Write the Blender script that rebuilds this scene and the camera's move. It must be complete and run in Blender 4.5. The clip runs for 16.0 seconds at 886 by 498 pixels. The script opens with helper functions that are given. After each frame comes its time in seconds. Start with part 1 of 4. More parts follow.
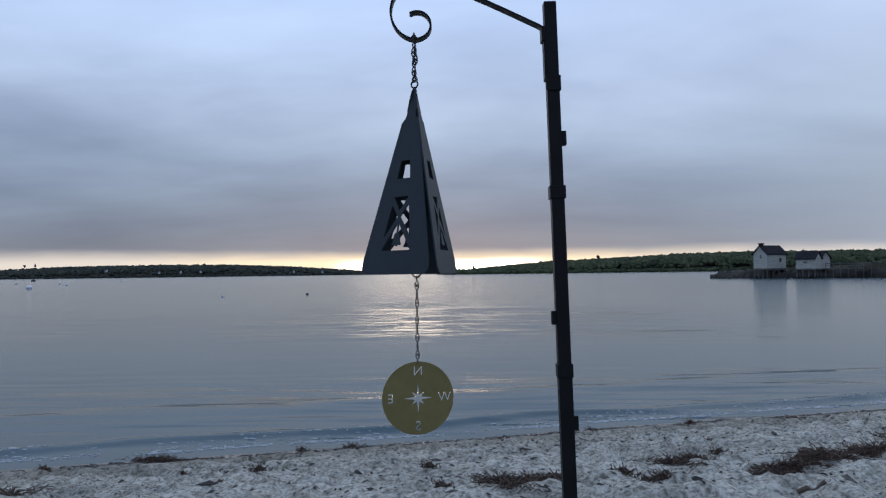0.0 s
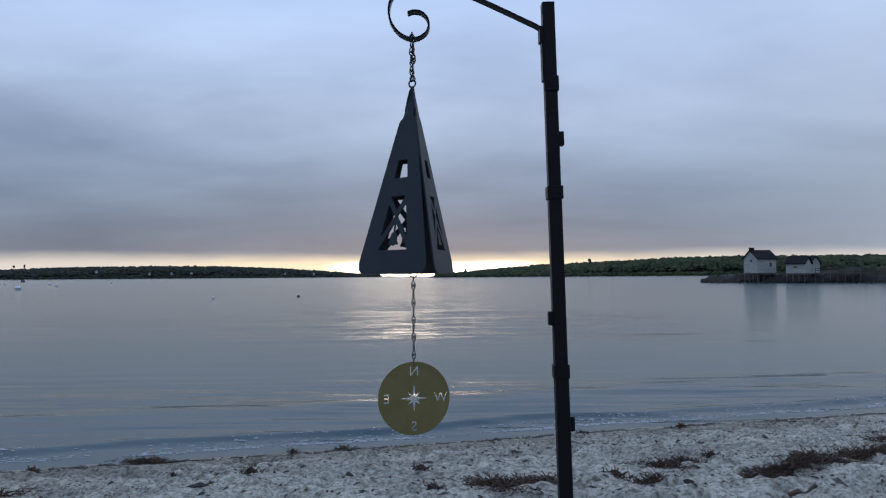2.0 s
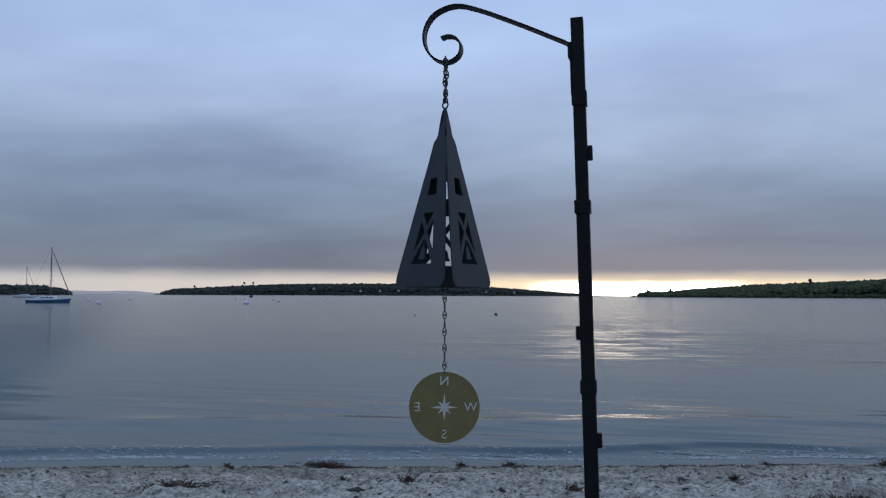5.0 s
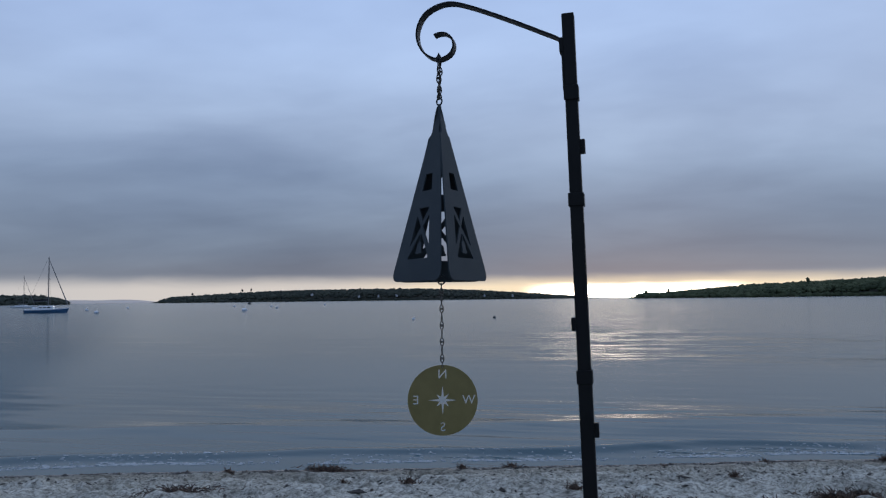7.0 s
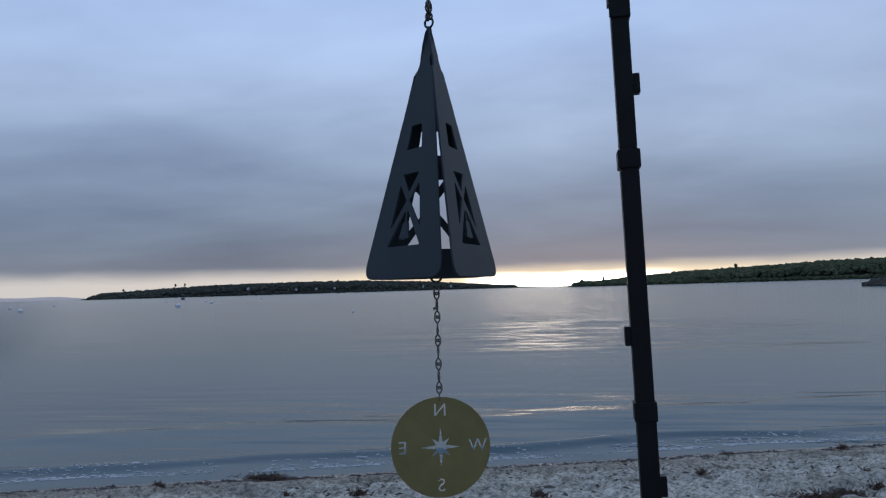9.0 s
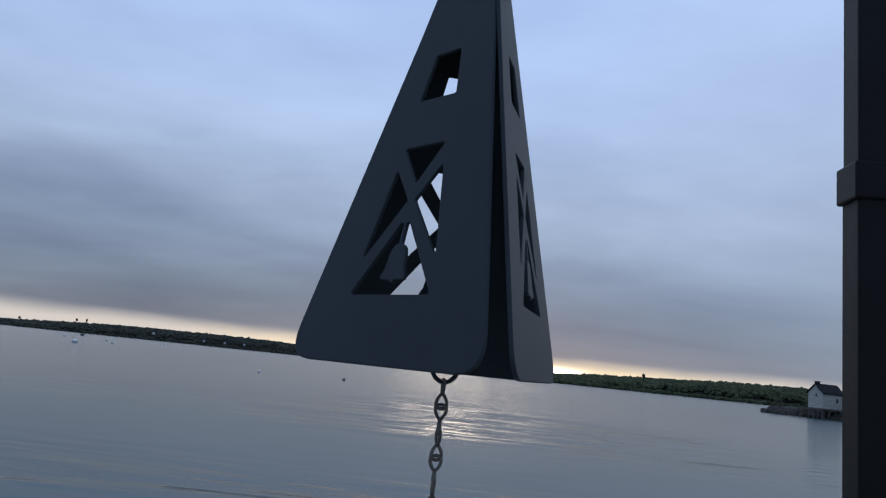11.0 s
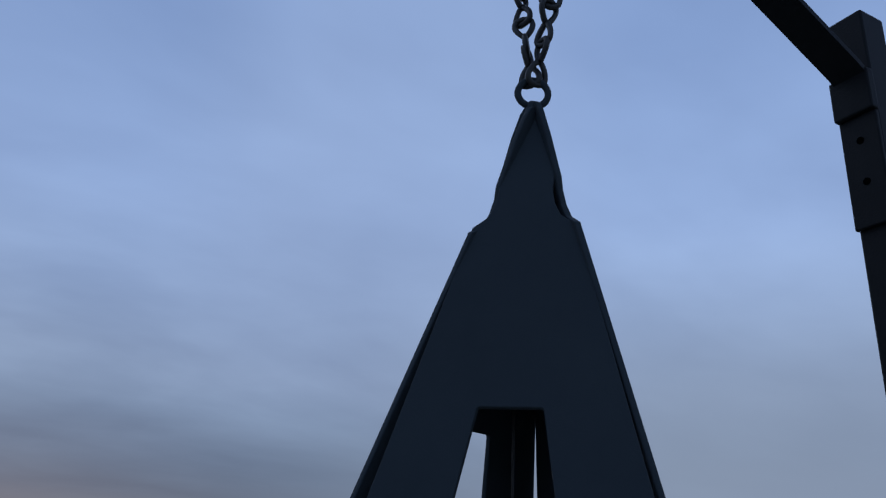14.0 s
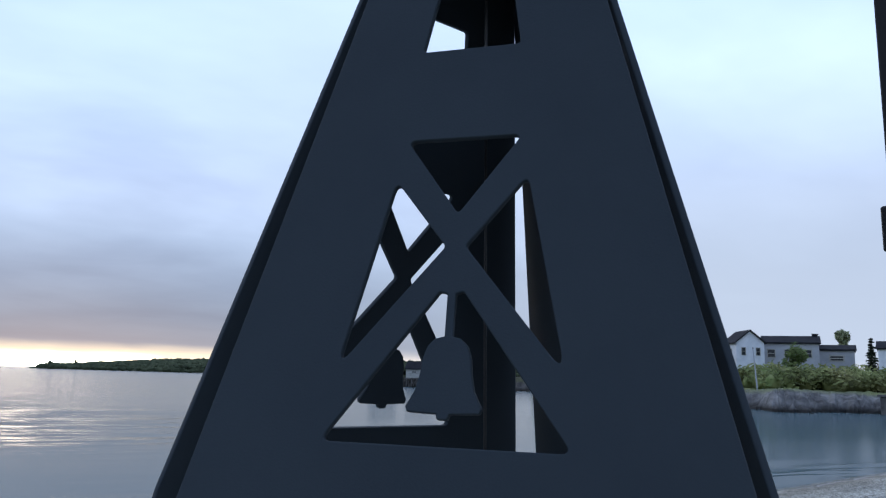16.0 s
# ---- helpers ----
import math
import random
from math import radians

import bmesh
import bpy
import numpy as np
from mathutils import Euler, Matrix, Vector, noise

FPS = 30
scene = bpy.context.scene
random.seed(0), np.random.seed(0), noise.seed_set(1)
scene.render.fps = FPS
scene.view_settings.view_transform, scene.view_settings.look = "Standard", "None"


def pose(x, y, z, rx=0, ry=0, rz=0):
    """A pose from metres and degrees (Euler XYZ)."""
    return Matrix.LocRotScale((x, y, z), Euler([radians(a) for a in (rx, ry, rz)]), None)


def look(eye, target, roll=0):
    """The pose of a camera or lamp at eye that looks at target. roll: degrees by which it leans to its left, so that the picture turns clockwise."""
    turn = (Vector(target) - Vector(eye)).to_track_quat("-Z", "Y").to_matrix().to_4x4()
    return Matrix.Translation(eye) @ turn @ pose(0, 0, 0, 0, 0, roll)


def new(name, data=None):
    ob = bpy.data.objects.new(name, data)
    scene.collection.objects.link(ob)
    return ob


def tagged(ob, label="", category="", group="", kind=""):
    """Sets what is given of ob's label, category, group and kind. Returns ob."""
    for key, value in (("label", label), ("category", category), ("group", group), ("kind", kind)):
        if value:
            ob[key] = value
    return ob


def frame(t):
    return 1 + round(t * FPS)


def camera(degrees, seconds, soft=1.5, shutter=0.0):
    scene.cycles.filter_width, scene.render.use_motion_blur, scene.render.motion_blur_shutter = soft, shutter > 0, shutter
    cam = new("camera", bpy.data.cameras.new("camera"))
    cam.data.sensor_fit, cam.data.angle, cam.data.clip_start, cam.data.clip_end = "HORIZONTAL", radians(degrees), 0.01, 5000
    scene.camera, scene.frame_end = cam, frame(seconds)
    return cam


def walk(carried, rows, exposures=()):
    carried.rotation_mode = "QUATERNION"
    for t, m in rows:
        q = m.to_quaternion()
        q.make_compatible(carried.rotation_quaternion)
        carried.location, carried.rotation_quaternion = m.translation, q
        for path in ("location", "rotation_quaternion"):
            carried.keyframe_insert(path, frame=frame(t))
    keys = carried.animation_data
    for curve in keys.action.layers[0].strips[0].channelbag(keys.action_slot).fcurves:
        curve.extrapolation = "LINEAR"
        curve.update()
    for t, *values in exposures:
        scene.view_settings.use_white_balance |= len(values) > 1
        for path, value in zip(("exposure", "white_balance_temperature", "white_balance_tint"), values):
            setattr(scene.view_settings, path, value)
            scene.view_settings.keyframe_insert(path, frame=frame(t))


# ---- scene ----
PATH = [
    (0, pose(0.0144, -0.0303, 1.5200, 91.727, 0.717, -0.000)),
    (0.5, pose(0.0129, -0.0119, 1.5195, 91.676, 0.648, -0.405)),
    (1, pose(0.0056, -0.0169, 1.5188, 91.836, 0.612, -0.906)),
    (1.5, pose(0.0076, -0.0152, 1.5197, 92.026, 0.373, -1.150)),
    (2, pose(0.0058, -0.0264, 1.5155, 91.921, 0.414, -0.608)),
    (2.5, pose(0.0504, -0.0158, 1.5209, 92.057, 0.701, 2.395)),
    (3, pose(0.1356, 0.0074, 1.5242, 92.468, 0.175, 6.006)),
    (3.5, pose(0.2049, -0.0101, 1.5196, 92.027, -0.498, 8.843)),
    (4, pose(0.2586, -0.0153, 1.5183, 92.109, -0.684, 11.863)),
    (4.5, pose(0.2842, -0.0284, 1.5128, 93.063, -0.552, 13.391)),
    (7, pose(0.2959, -0.0545, 1.4884, 93.595, 0.659, 13.592)),
    (7.5, pose(0.2889, -0.0267, 1.4955, 93.023, 0.051, 12.549)),
    (8, pose(0.2490, 0.0376, 1.4955, 91.883, -0.299, 11.116)),
    (8.5, pose(0.1713, 0.1830, 1.4916, 91.935, 0.480, 10.087)),
    (9, pose(0.1330, 0.3269, 1.5053, 92.872, 1.646, 9.184)),
    (9.5, pose(0.1801, 0.4876, 1.5235, 94.341, 0.287, 13.841)),
    (9.7, pose(0.1857, 0.5337, 1.5286, 94.842, -0.611, 16.102)),
    (11.8, pose(-0.1438, 0.9842, 1.5168, 101.468, -7.637, -12.090)),
    (12, pose(-0.1597, 1.0189, 1.5243, 102.059, -7.375, -15.740)),
    (12.5, pose(-0.1864, 1.0491, 1.5435, 103.331, -7.515, -22.866)),
    (13, pose(-0.1931, 1.0595, 1.5766, 105.106, -5.412, -26.788)),
    (13.5, pose(-0.1867, 1.0537, 1.6109, 108.633, -4.735, -28.884)),
    (14, pose(-0.1808, 1.0556, 1.6557, 112.029, -3.916, -29.393)),
    (14.5, pose(-0.1796, 1.0562, 1.6747, 113.759, -2.215, -29.185)),
    (15, pose(-0.1763, 1.0570, 1.6351, 109.679, -2.780, -29.518)),
    (15.5, pose(-0.1722, 1.0427, 1.5980, 104.435, -0.934, -27.895)),
    (16, pose(-0.1567, 1.0557, 1.5748, 99.221, -1.678, -26.777)),
]
EXPOSURES = [(0.0, 0.25, 6600, 9), (3.0, 0.08, 6450, 9), (4.5, 0.0, 6350, 9), (7.0, -0.04, 6300, 9), (9.5, 0.0, 6300, 9), (12.0, 0.05, 6500, 9), (12.5, 0.29, 6550, 10), (13.0, 0.15, 6650, 10), (13.5, -0.15, 6350, 10), (14.0, -0.55, 5900, 10), (14.5, -0.85, 5700, 9), (15.0, -0.45, 5700, 10), (15.5, 0.03, 6200, 10), (16.0, 0.6, 6450, 10)]
cam = camera(58.14, 16.0, 1.25)
walk(cam, PATH, EXPOSURES)

# ---- sky and light ----
world = bpy.data.worlds.new("dawn_sky")
scene.world = world
world.use_nodes = True


def sky_nodes(nt):
    """Overcast dawn: a cloud deck with long bands, and a clear warm strip along the horizon, brightest where the sun comes up."""
    n, l = nt.nodes, nt.links
    n.clear()

    def math_node(op, a, b=None, clamp=False):
        m = n.new("ShaderNodeMath")
        m.operation, m.use_clamp = op, clamp
        for i, s in enumerate((a, b)):
            if s is None:
                continue
            if isinstance(s, (int, float)):
                m.inputs[i].default_value = s
            else:
                l.new(s, m.inputs[i])
        return m.outputs[0]

    def span(v, a, b, c=0.0, d=1.0):
        r = n.new("ShaderNodeMapRange")
        r.interpolation_type = "SMOOTHSTEP"
        l.new(v, r.inputs[0])
        for i, q in enumerate((a, b, c, d)):
            r.inputs[i + 1].default_value = q
        return r.outputs[0]

    def mix(fac, a, b, kind="MIX"):
        m = n.new("ShaderNodeMix")
        m.data_type, m.blend_type = "RGBA", kind
        for s, i in ((fac, 0), (a, 6), (b, 7)):
            if isinstance(s, (int, float)):
                m.inputs[i].default_value = s
            elif isinstance(s, tuple):
                m.inputs[i].default_value = (*s, 1)
            else:
                l.new(s, m.inputs[i])
        return m.outputs[2]

    tc = n.new("ShaderNodeTexCoord")
    sep = n.new("ShaderNodeSeparateXYZ")
    l.new(tc.outputs["Generated"], sep.inputs[0])
    x, y, z = sep.outputs
    up = math_node("MAXIMUM", z, 0.0)
    low = math_node("ADD", up, 0.17)
    flat = n.new("ShaderNodeCombineXYZ")
    l.new(math_node("DIVIDE", x, low), flat.inputs[0])
    l.new(math_node("DIVIDE", y, low), flat.inputs[1])

    def cloud(scale, stretch, detail, offset):
        mp = n.new("ShaderNodeMapping")
        mp.inputs["Scale"].default_value = stretch
        mp.inputs["Location"].default_value = (offset, offset * 1.7, 0)
        mp.inputs["Rotation"].default_value = (0, 0, radians(-9))
        l.new(flat.outputs[0], mp.inputs[0])
        t = n.new("ShaderNodeTexNoise")
        t.inputs["Scale"].default_value, t.inputs["Detail"].default_value = scale, detail
        t.inputs["Roughness"].default_value, t.inputs["Distortion"].default_value = .5, .35
        l.new(mp.outputs[0], t.inputs[0])
        return t.outputs[0]

    big, bands, small = cloud(.75, (.85, 1.0, 1), 5, 3.1), cloud(.7, (.4, 1.3, 1), 4, 7.7), cloud(2.4, (.8, 1, 1), 6, 1.4)
    # the deck, by height over the horizon
    lift = math_node("MULTIPLY", math_node("SUBTRACT", bands, .5), .05)
    edge = math_node("MULTIPLY", math_node("SUBTRACT", small, .5), .010)
    level = math_node("ADD", up, math_node("ADD", math_node("MULTIPLY", lift, span(up, .02, .12)), edge))
    ramp = n.new("ShaderNodeValToRGB")
    cr = ramp.color_ramp
    stops = [(0.0, (.33, .345, .39)), (.035, (.20, .225, .28)), (.06, (.185, .225, .30)), (.10, (.215, .272, .375)), (.15, (.275, .355, .50)), (.21, (.36, .455, .64)), (.30, (.41, .53, .78)), (.40, (.40, .53, .82)), (.6, (.34, .47, .77)), (1.0, (.30, .43, .72))]
    cr.elements[0].position, cr.elements[0].color = 0, (*stops[0][1], 1)
    cr.elements[1].position, cr.elements[1].color = 1, (*stops[-1][1], 1)
    for p, c in stops[1:-1]:
        e = cr.elements.new(p)
        e.color = (*c, 1)
    l.new(level, ramp.inputs[0])
    shade = math_node("ADD", math_node("MULTIPLY", math_node("SUBTRACT", big, .5), 1.30), math_node("MULTIPLY", math_node("SUBTRACT", small, .5), .30))
    shade = math_node("ADD", shade, math_node("MULTIPLY", math_node("SUBTRACT", bands, .5), .35))
    shade = math_node("MULTIPLY", shade, span(up, .02, .22, .5, 1.0))
    grey = n.new("ShaderNodeCombineColor")
    for i in range(3):
        l.new(math_node("ADD", math_node("MULTIPLY", shade, (1.0, .95, .8)[i]), 1.0), grey.inputs[i])
    deck = mix(1.0, ramp.outputs[0], grey.outputs[0], "MULTIPLY")
    # where the sun comes up
    side = math_node("DIVIDE", y, math_node("SQRT", math_node("ADD", math_node("ADD", math_node("MULTIPLY", x, x), math_node("MULTIPLY", y, y)), 1e-6)))
    near = span(side, .92, 1.0)
    core = math_node("POWER", span(side, .988, 1.0), 1.8)
    top = math_node("ADD", math_node("MULTIPLY", near, -.002), .0265)
    height = math_node("DIVIDE", math_node("ADD", up, math_node("MULTIPLY", edge, .9)), top)
    core = math_node("MULTIPLY", core, span(height, .85, .1))
    wide = span(side, .35, .97)
    strip_side = mix(near, (.70, .63, .57), (1.0, .82, .57))
    strip = mix(core, strip_side, (13, 10.6, 8.2))
    strip = mix(wide, (.42, .45, .52), strip)
    in_strip = span(height, 1.3, .5)
    blush = math_node("MULTIPLY", math_node("MULTIPLY", span(up, .09, .03), near), .05)
    deck = mix(blush, deck, (.44, .38, .38))
    # away from the sunrise the deck is thinner and paler low down
    right = math_node("DIVIDE", x, math_node("SQRT", math_node("ADD", math_node("ADD", math_node("MULTIPLY", x, x), math_node("MULTIPLY", y, y)), 1e-6)))
    pale = math_node("MULTIPLY", math_node("MULTIPLY", span(right, .22, .75), span(up, .45, .05)), .85)
    deck = mix(pale, deck, (.40, .465, .58))
    # the deck is thinner and brighter higher up on that side
    thin = math_node("MULTIPLY", math_node("MULTIPLY", span(right, .05, .30), span(up, .10, .24)), math_node("MULTIPLY", span(right, .70, .48), .22))
    deck = mix(thin, deck, (.62, .74, .98))
    colour = mix(in_strip, deck, strip)
    sky = n.new("ShaderNodeTexSky")
    sky.sky_type, sky.sun_disc = "NISHITA", False
    sky.sun_elevation, sky.sun_rotation = radians(2), 0.0
    a, b, add, out = n.new("ShaderNodeBackground"), n.new("ShaderNodeBackground"), n.new("ShaderNodeAddShader"), n.new("ShaderNodeOutputWorld")
    l.new(colour, a.inputs[0])
    a.inputs[1].default_value = 1.0
    l.new(sky.outputs[0], b.inputs[0])
    b.inputs[1].default_value = 0.0018
    l.new(a.outputs[0], add.inputs[0])
    l.new(b.outputs[0], add.inputs[1])
    l.new(add.outputs[0], out.inputs[0])


sky_nodes(world.node_tree)
# the sun behind the deck: a wide, weak, warm light
sun = new("sun", bpy.data.lights.new("sun", "SUN"))
sun.data.energy, sun.data.angle, sun.data.color = 0.5, radians(100), (1, .96, .9)
sun.matrix_basis = look((0, 60, 50), (0, 0, 0))

# ---- materials ----


def material(name, colour, rough=.6, metal=0.0, second=None, scale=8.0, bump=0.0, bump_scale=60.0, spec=.5, stretch=(1, 1, 1), per_object=0.0):
    """A principled material with two scales of variation: stains between two colours, and fine relief."""
    m = bpy.data.materials.new(name)
    m.use_nodes = True
    n, l = m.node_tree.nodes, m.node_tree.links
    b = n["Principled BSDF"]
    b.inputs["Roughness"].default_value, b.inputs["Metallic"].default_value = rough, metal
    b.inputs["Specular IOR Level"].default_value = spec
    tc = n.new("ShaderNodeTexCoord")
    mp = n.new("ShaderNodeMapping")
    mp.inputs["Scale"].default_value = stretch
    l.new(tc.outputs["Object"], mp.inputs[0])
    big, fine = n.new("ShaderNodeTexNoise"), n.new("ShaderNodeTexNoise")
    big.inputs["Scale"].default_value, big.inputs["Detail"].default_value, big.inputs["Roughness"].default_value = scale, 6, .6
    fine.inputs["Scale"].default_value, fine.inputs["Detail"].default_value = bump_scale, 5
    l.new(mp.outputs[0], big.inputs[0])
    l.new(mp.outputs[0], fine.inputs[0])
    ramp = n.new("ShaderNodeValToRGB")
    ramp.color_ramp.elements[0].position, ramp.color_ramp.elements[1].position = .34, .68
    ramp.color_ramp.elements[0].color = (*colour, 1)
    ramp.color_ramp.elements[1].color = (*(second or tuple(c * 1.25 for c in colour)), 1)
    l.new(big.outputs[0], ramp.inputs[0])
    colour_out = ramp.outputs[0]
    if per_object:
        info, hsv, rng = n.new("ShaderNodeObjectInfo"), n.new("ShaderNodeHueSaturation"), n.new("ShaderNodeMapRange")
        l.new(info.outputs["Random"], rng.inputs[0])
        rng.inputs[3].default_value, rng.inputs[4].default_value = 1 - per_object, 1 + per_object
        l.new(rng.outputs[0], hsv.inputs["Value"])
        l.new(colour_out, hsv.inputs["Color"])
        colour_out = hsv.outputs[0]
    l.new(colour_out, b.inputs["Base Color"])
    if bump:
        bp = n.new("ShaderNodeBump")
        bp.inputs["Strength"].default_value, bp.inputs["Distance"].default_value = bump, .02
        l.new(fine.outputs[0], bp.inputs["Height"])
        l.new(bp.outputs[0], b.inputs["Normal"])
    return m


def islands(m, amount=.35):
    """Lets the value of a material vary from clump to clump of a joined mesh."""
    n, l = m.node_tree.nodes, m.node_tree.links
    b = n["Principled BSDF"]
    old = b.inputs["Base Color"].links[0].from_socket
    geo, rng, hsv = n.new("ShaderNodeNewGeometry"), n.new("ShaderNodeMapRange"), n.new("ShaderNodeHueSaturation")
    l.new(geo.outputs["Random Per Island"], rng.inputs[0])
    rng.inputs[3].default_value, rng.inputs[4].default_value = 1 - amount, 1 + amount
    l.new(rng.outputs[0], hsv.inputs["Value"])
    l.new(old, hsv.inputs["Color"])
    l.new(hsv.outputs[0], b.inputs["Base Color"])
    return m


IRON = material("black_powder_coat", (.033, .042, .049), .55, 0, (.039, .049, .056), 14, .06, 1400, .06)
POLE = material("black_painted_steel", (.006, .007, .008), .5, 0, (.009, .010, .011), 20, .08, 900, .12)
# the dark inside of a hole, put into a colour
HOLE_DARK = material("hole_dark_fill", (.0012, .0012, .0014), .9, 0, (.002, .002, .002), 40, 0, 60, .0)
ZINC = material("weathered_zinc_wire", (.10, .094, .085), .5, .6, (.16, .148, .13), 90, .1, 900)
DARKWIRE = material("blackened_wire", (.03, .03, .03), .5, .5, (.05, .048, .045), 90, .1, 900)
BRONZE = material("olive_bronze_plate", (.15, .125, .04), .5, .15, (.19, .155, .055), 30, .05, 700)
WHITE_PAINT = material("weathered_white_boards", (.30, .30, .262), .8, 0, (.44, .43, .385), 1.2, .2, 9, .4, (1, 1, 6))
SIDING = material("pale_house_siding", (.62, .65, .68), .7, 0, (.76, .78, .8), 1.5, .1, 9, .3)
GREY_PAINT = material("grey_shingles", (.36, .37, .39), .8, 0, (.42, .43, .45), 1.5, .2, 10)
ROOF = material("dark_roof_shingles", (.014, .015, .018), .9, 0, (.030, .030, .034), 1.2, .4, 6, .1)
GLASS = material("dark_window_glass", (.02, .025, .03), .08, 0, (.03, .035, .04), 2)
TIMBER = material("wet_pier_timber", (.06, .054, .048), .8, 0, (.14, .13, .118), 2, .3, 14)
DRIFT = material("driftwood", (.13, .10, .075), .85, 0, (.06, .045, .035), 14, .5, 60, .3, (1, 1, .3))
WEED = islands(material("dried_kelp", (.026, .015, .011), .7, 0, (.14, .092, .064), 45, .3, 90, .3), .85)
DEBRIS = islands(material("tide_debris", (.035, .03, .026), .8, 0, (.09, .078, .065), 20), .6)
FOAM = material("foam", (.42, .44, .44), .7, 0, (.55, .57, .57), 20, .5, 120)
HULL = material("blue_hull", (.035, .095, .19), .3, 0, (.045, .11, .21), 1)
DECK = material("white_gelcoat", (.62, .64, .66), .35, 0, (.7, .72, .74), 1)
MAST = material("dull_aluminium", (.12, .12, .125), .45, .5, (.16, .16, .165), 2)
BUOY = material("white_mooring_plastic", (.62, .63, .64), .5, 0, (.75, .76, .77), 5)
BLACKBUOY = material("dark_buoy_plastic", (.03, .035, .04), .6, 0, (.05, .055, .06), 5)
WOODS = islands(material("spring_woods", (.040, .052, .030), .95, 0, (.072, .084, .046), .05, .4, .9, .05), .24)
ISLE = islands(material("island_woods", (.038, .044, .038), .95, 0, (.060, .066, .050), .03, .4, .5, .05), .24)
# the haze of the air is put into this shore's pale colour
HAZE = material("haze_tinted_far_shore", (.60, .50, .42), .95, 0, (.66, .56, .47), .01, 0, 1, .05)
LEAF = islands(material("fresh_leaves", (.08, .13, .03), .7, 0, (.15, .18, .06), 1.5, .3, 9, .2), .4)
PALE_LEAF = islands(material("pale_spring_leaves", (.20, .23, .11), .7, 0, (.32, .33, .19), 1.5, .3, 9, .2), .3)
NEEDLE = islands(material("spruce_needles", (.014, .024, .015), .8, 0, (.028, .042, .024), 2, .3, 9, .2), .4)
BUSH = islands(material("hedge_leaves", (.11, .15, .045), .8, 0, (.26, .25, .10), .25, .3, 9, .2), .4)
BARK = material("bark", (.07, .055, .045), .9, 0, (.12, .10, .085), 3, .5, 12)
EARTH = material("shore_earth", (.03, .032, .02), .95, 0, (.055, .055, .038), .05)


def sand_material():
    m = bpy.data.materials.new("beach_sand")
    m.use_nodes = True
    n, l = m.node_tree.nodes, m.node_tree.links
    b = n["Principled BSDF"]
    b.inputs["Specular IOR Level"].default_value = .3
    geo, sep = n.new("ShaderNodeNewGeometry"), n.new("ShaderNodeSeparateXYZ")
    l.new(geo.outputs["Position"], sep.inputs[0])

    def tex(scale, detail, rough=.6):
        t = n.new("ShaderNodeTexNoise")
        t.inputs["Scale"].default_value, t.inputs["Detail"].default_value, t.inputs["Roughness"].default_value = scale, detail, rough
        l.new(geo.outputs["Position"], t.inputs[0])
        return t.outputs[0]

    def ramp(src, stops):
        r = n.new("ShaderNodeValToRGB")
        e = r.color_ramp.elements
        e[0].position, e[0].color = stops[0][0], (*stops[0][1], 1)
        e[1].position, e[1].color = stops[1][0], (*stops[1][1], 1)
        l.new(src, r.inputs[0])
        return r.outputs[0]

    def mix(fac, a, bb, kind="MIX"):
        q = n.new("ShaderNodeMix")
        q.data_type, q.blend_type = "RGBA", kind
        for s, i in ((fac, 0), (a, 6), (bb, 7)):
            if isinstance(s, tuple):
                q.inputs[i].default_value = (*s, 1)
            elif isinstance(s, float):
                q.inputs[i].default_value = s
            else:
                l.new(s, q.inputs[i])
        return q.outputs[2]

    stain, grain = tex(1.7, 7, .65), tex(38, 6, .7)
    dry = ramp(stain, ((.28, (.36, .352, .30)), (.68, (.80, .775, .67))))
    specks = ramp(grain, ((.38, (.25, .24, .23)), (.56, (1, 1, 1))))
    dry = mix(.88, dry, specks, "MULTIPLY")
    clods = ramp(tex(13, 7, .66), ((.34, (.45, .44, .40)), (.55, (1, 1, 1))))
    dry = mix(.85, dry, clods, "MULTIPLY")
    wet_edge = n.new("ShaderNodeMath")
    wet_edge.operation = "MULTIPLY_ADD"
    l.new(stain, wet_edge.inputs[0])
    wet_edge.inputs[1].default_value = -.05
    l.new(sep.outputs[2], wet_edge.inputs[2])
    r = n.new("ShaderNodeMapRange")
    l.new(wet_edge.outputs[0], r.inputs[0])
    for i, q in enumerate((.012, .035, 1.0, 0.0)):
        r.inputs[i + 1].default_value = q
    # the lower beach is still damp and browner than the dry sand above
    damp = n.new("ShaderNodeMapRange")
    damp.interpolation_type = "SMOOTHSTEP"
    damp_edge = n.new("ShaderNodeMath")
    damp_edge.operation = "MULTIPLY_ADD"
    l.new(tex(.9, 5), damp_edge.inputs[0])
    damp_edge.inputs[1].default_value = -.30
    l.new(sep.outputs[2], damp_edge.inputs[2])
    l.new(damp_edge.outputs[0], damp.inputs[0])
    for i, q in enumerate((-.12, .20, .80, 0.0)):
        damp.inputs[i + 1].default_value = q
    dry = mix(damp.outputs[0], dry, mix(1.0, dry, (.50, .46, .40), "MULTIPLY"))
    l.new(mix(r.outputs[0], dry, (.085, .078, .068)), b.inputs["Base Color"])
    rr = n.new("ShaderNodeMapRange")
    l.new(r.outputs[0], rr.inputs[0])
    rr.inputs[3].default_value, rr.inputs[4].default_value = .9, .16
    l.new(rr.outputs[0], b.inputs["Roughness"])
    bp, bp2 = n.new("ShaderNodeBump"), n.new("ShaderNodeBump")
    bp.inputs["Strength"].default_value, bp.inputs["Distance"].default_value = .9, .035
    l.new(tex(20, 8, .72), bp.inputs["Height"])
    bp2.inputs["Strength"].default_value, bp2.inputs["Distance"].default_value = .5, .004
    l.new(grain, bp2.inputs["Height"])
    l.new(bp.outputs[0], bp2.inputs["Normal"])
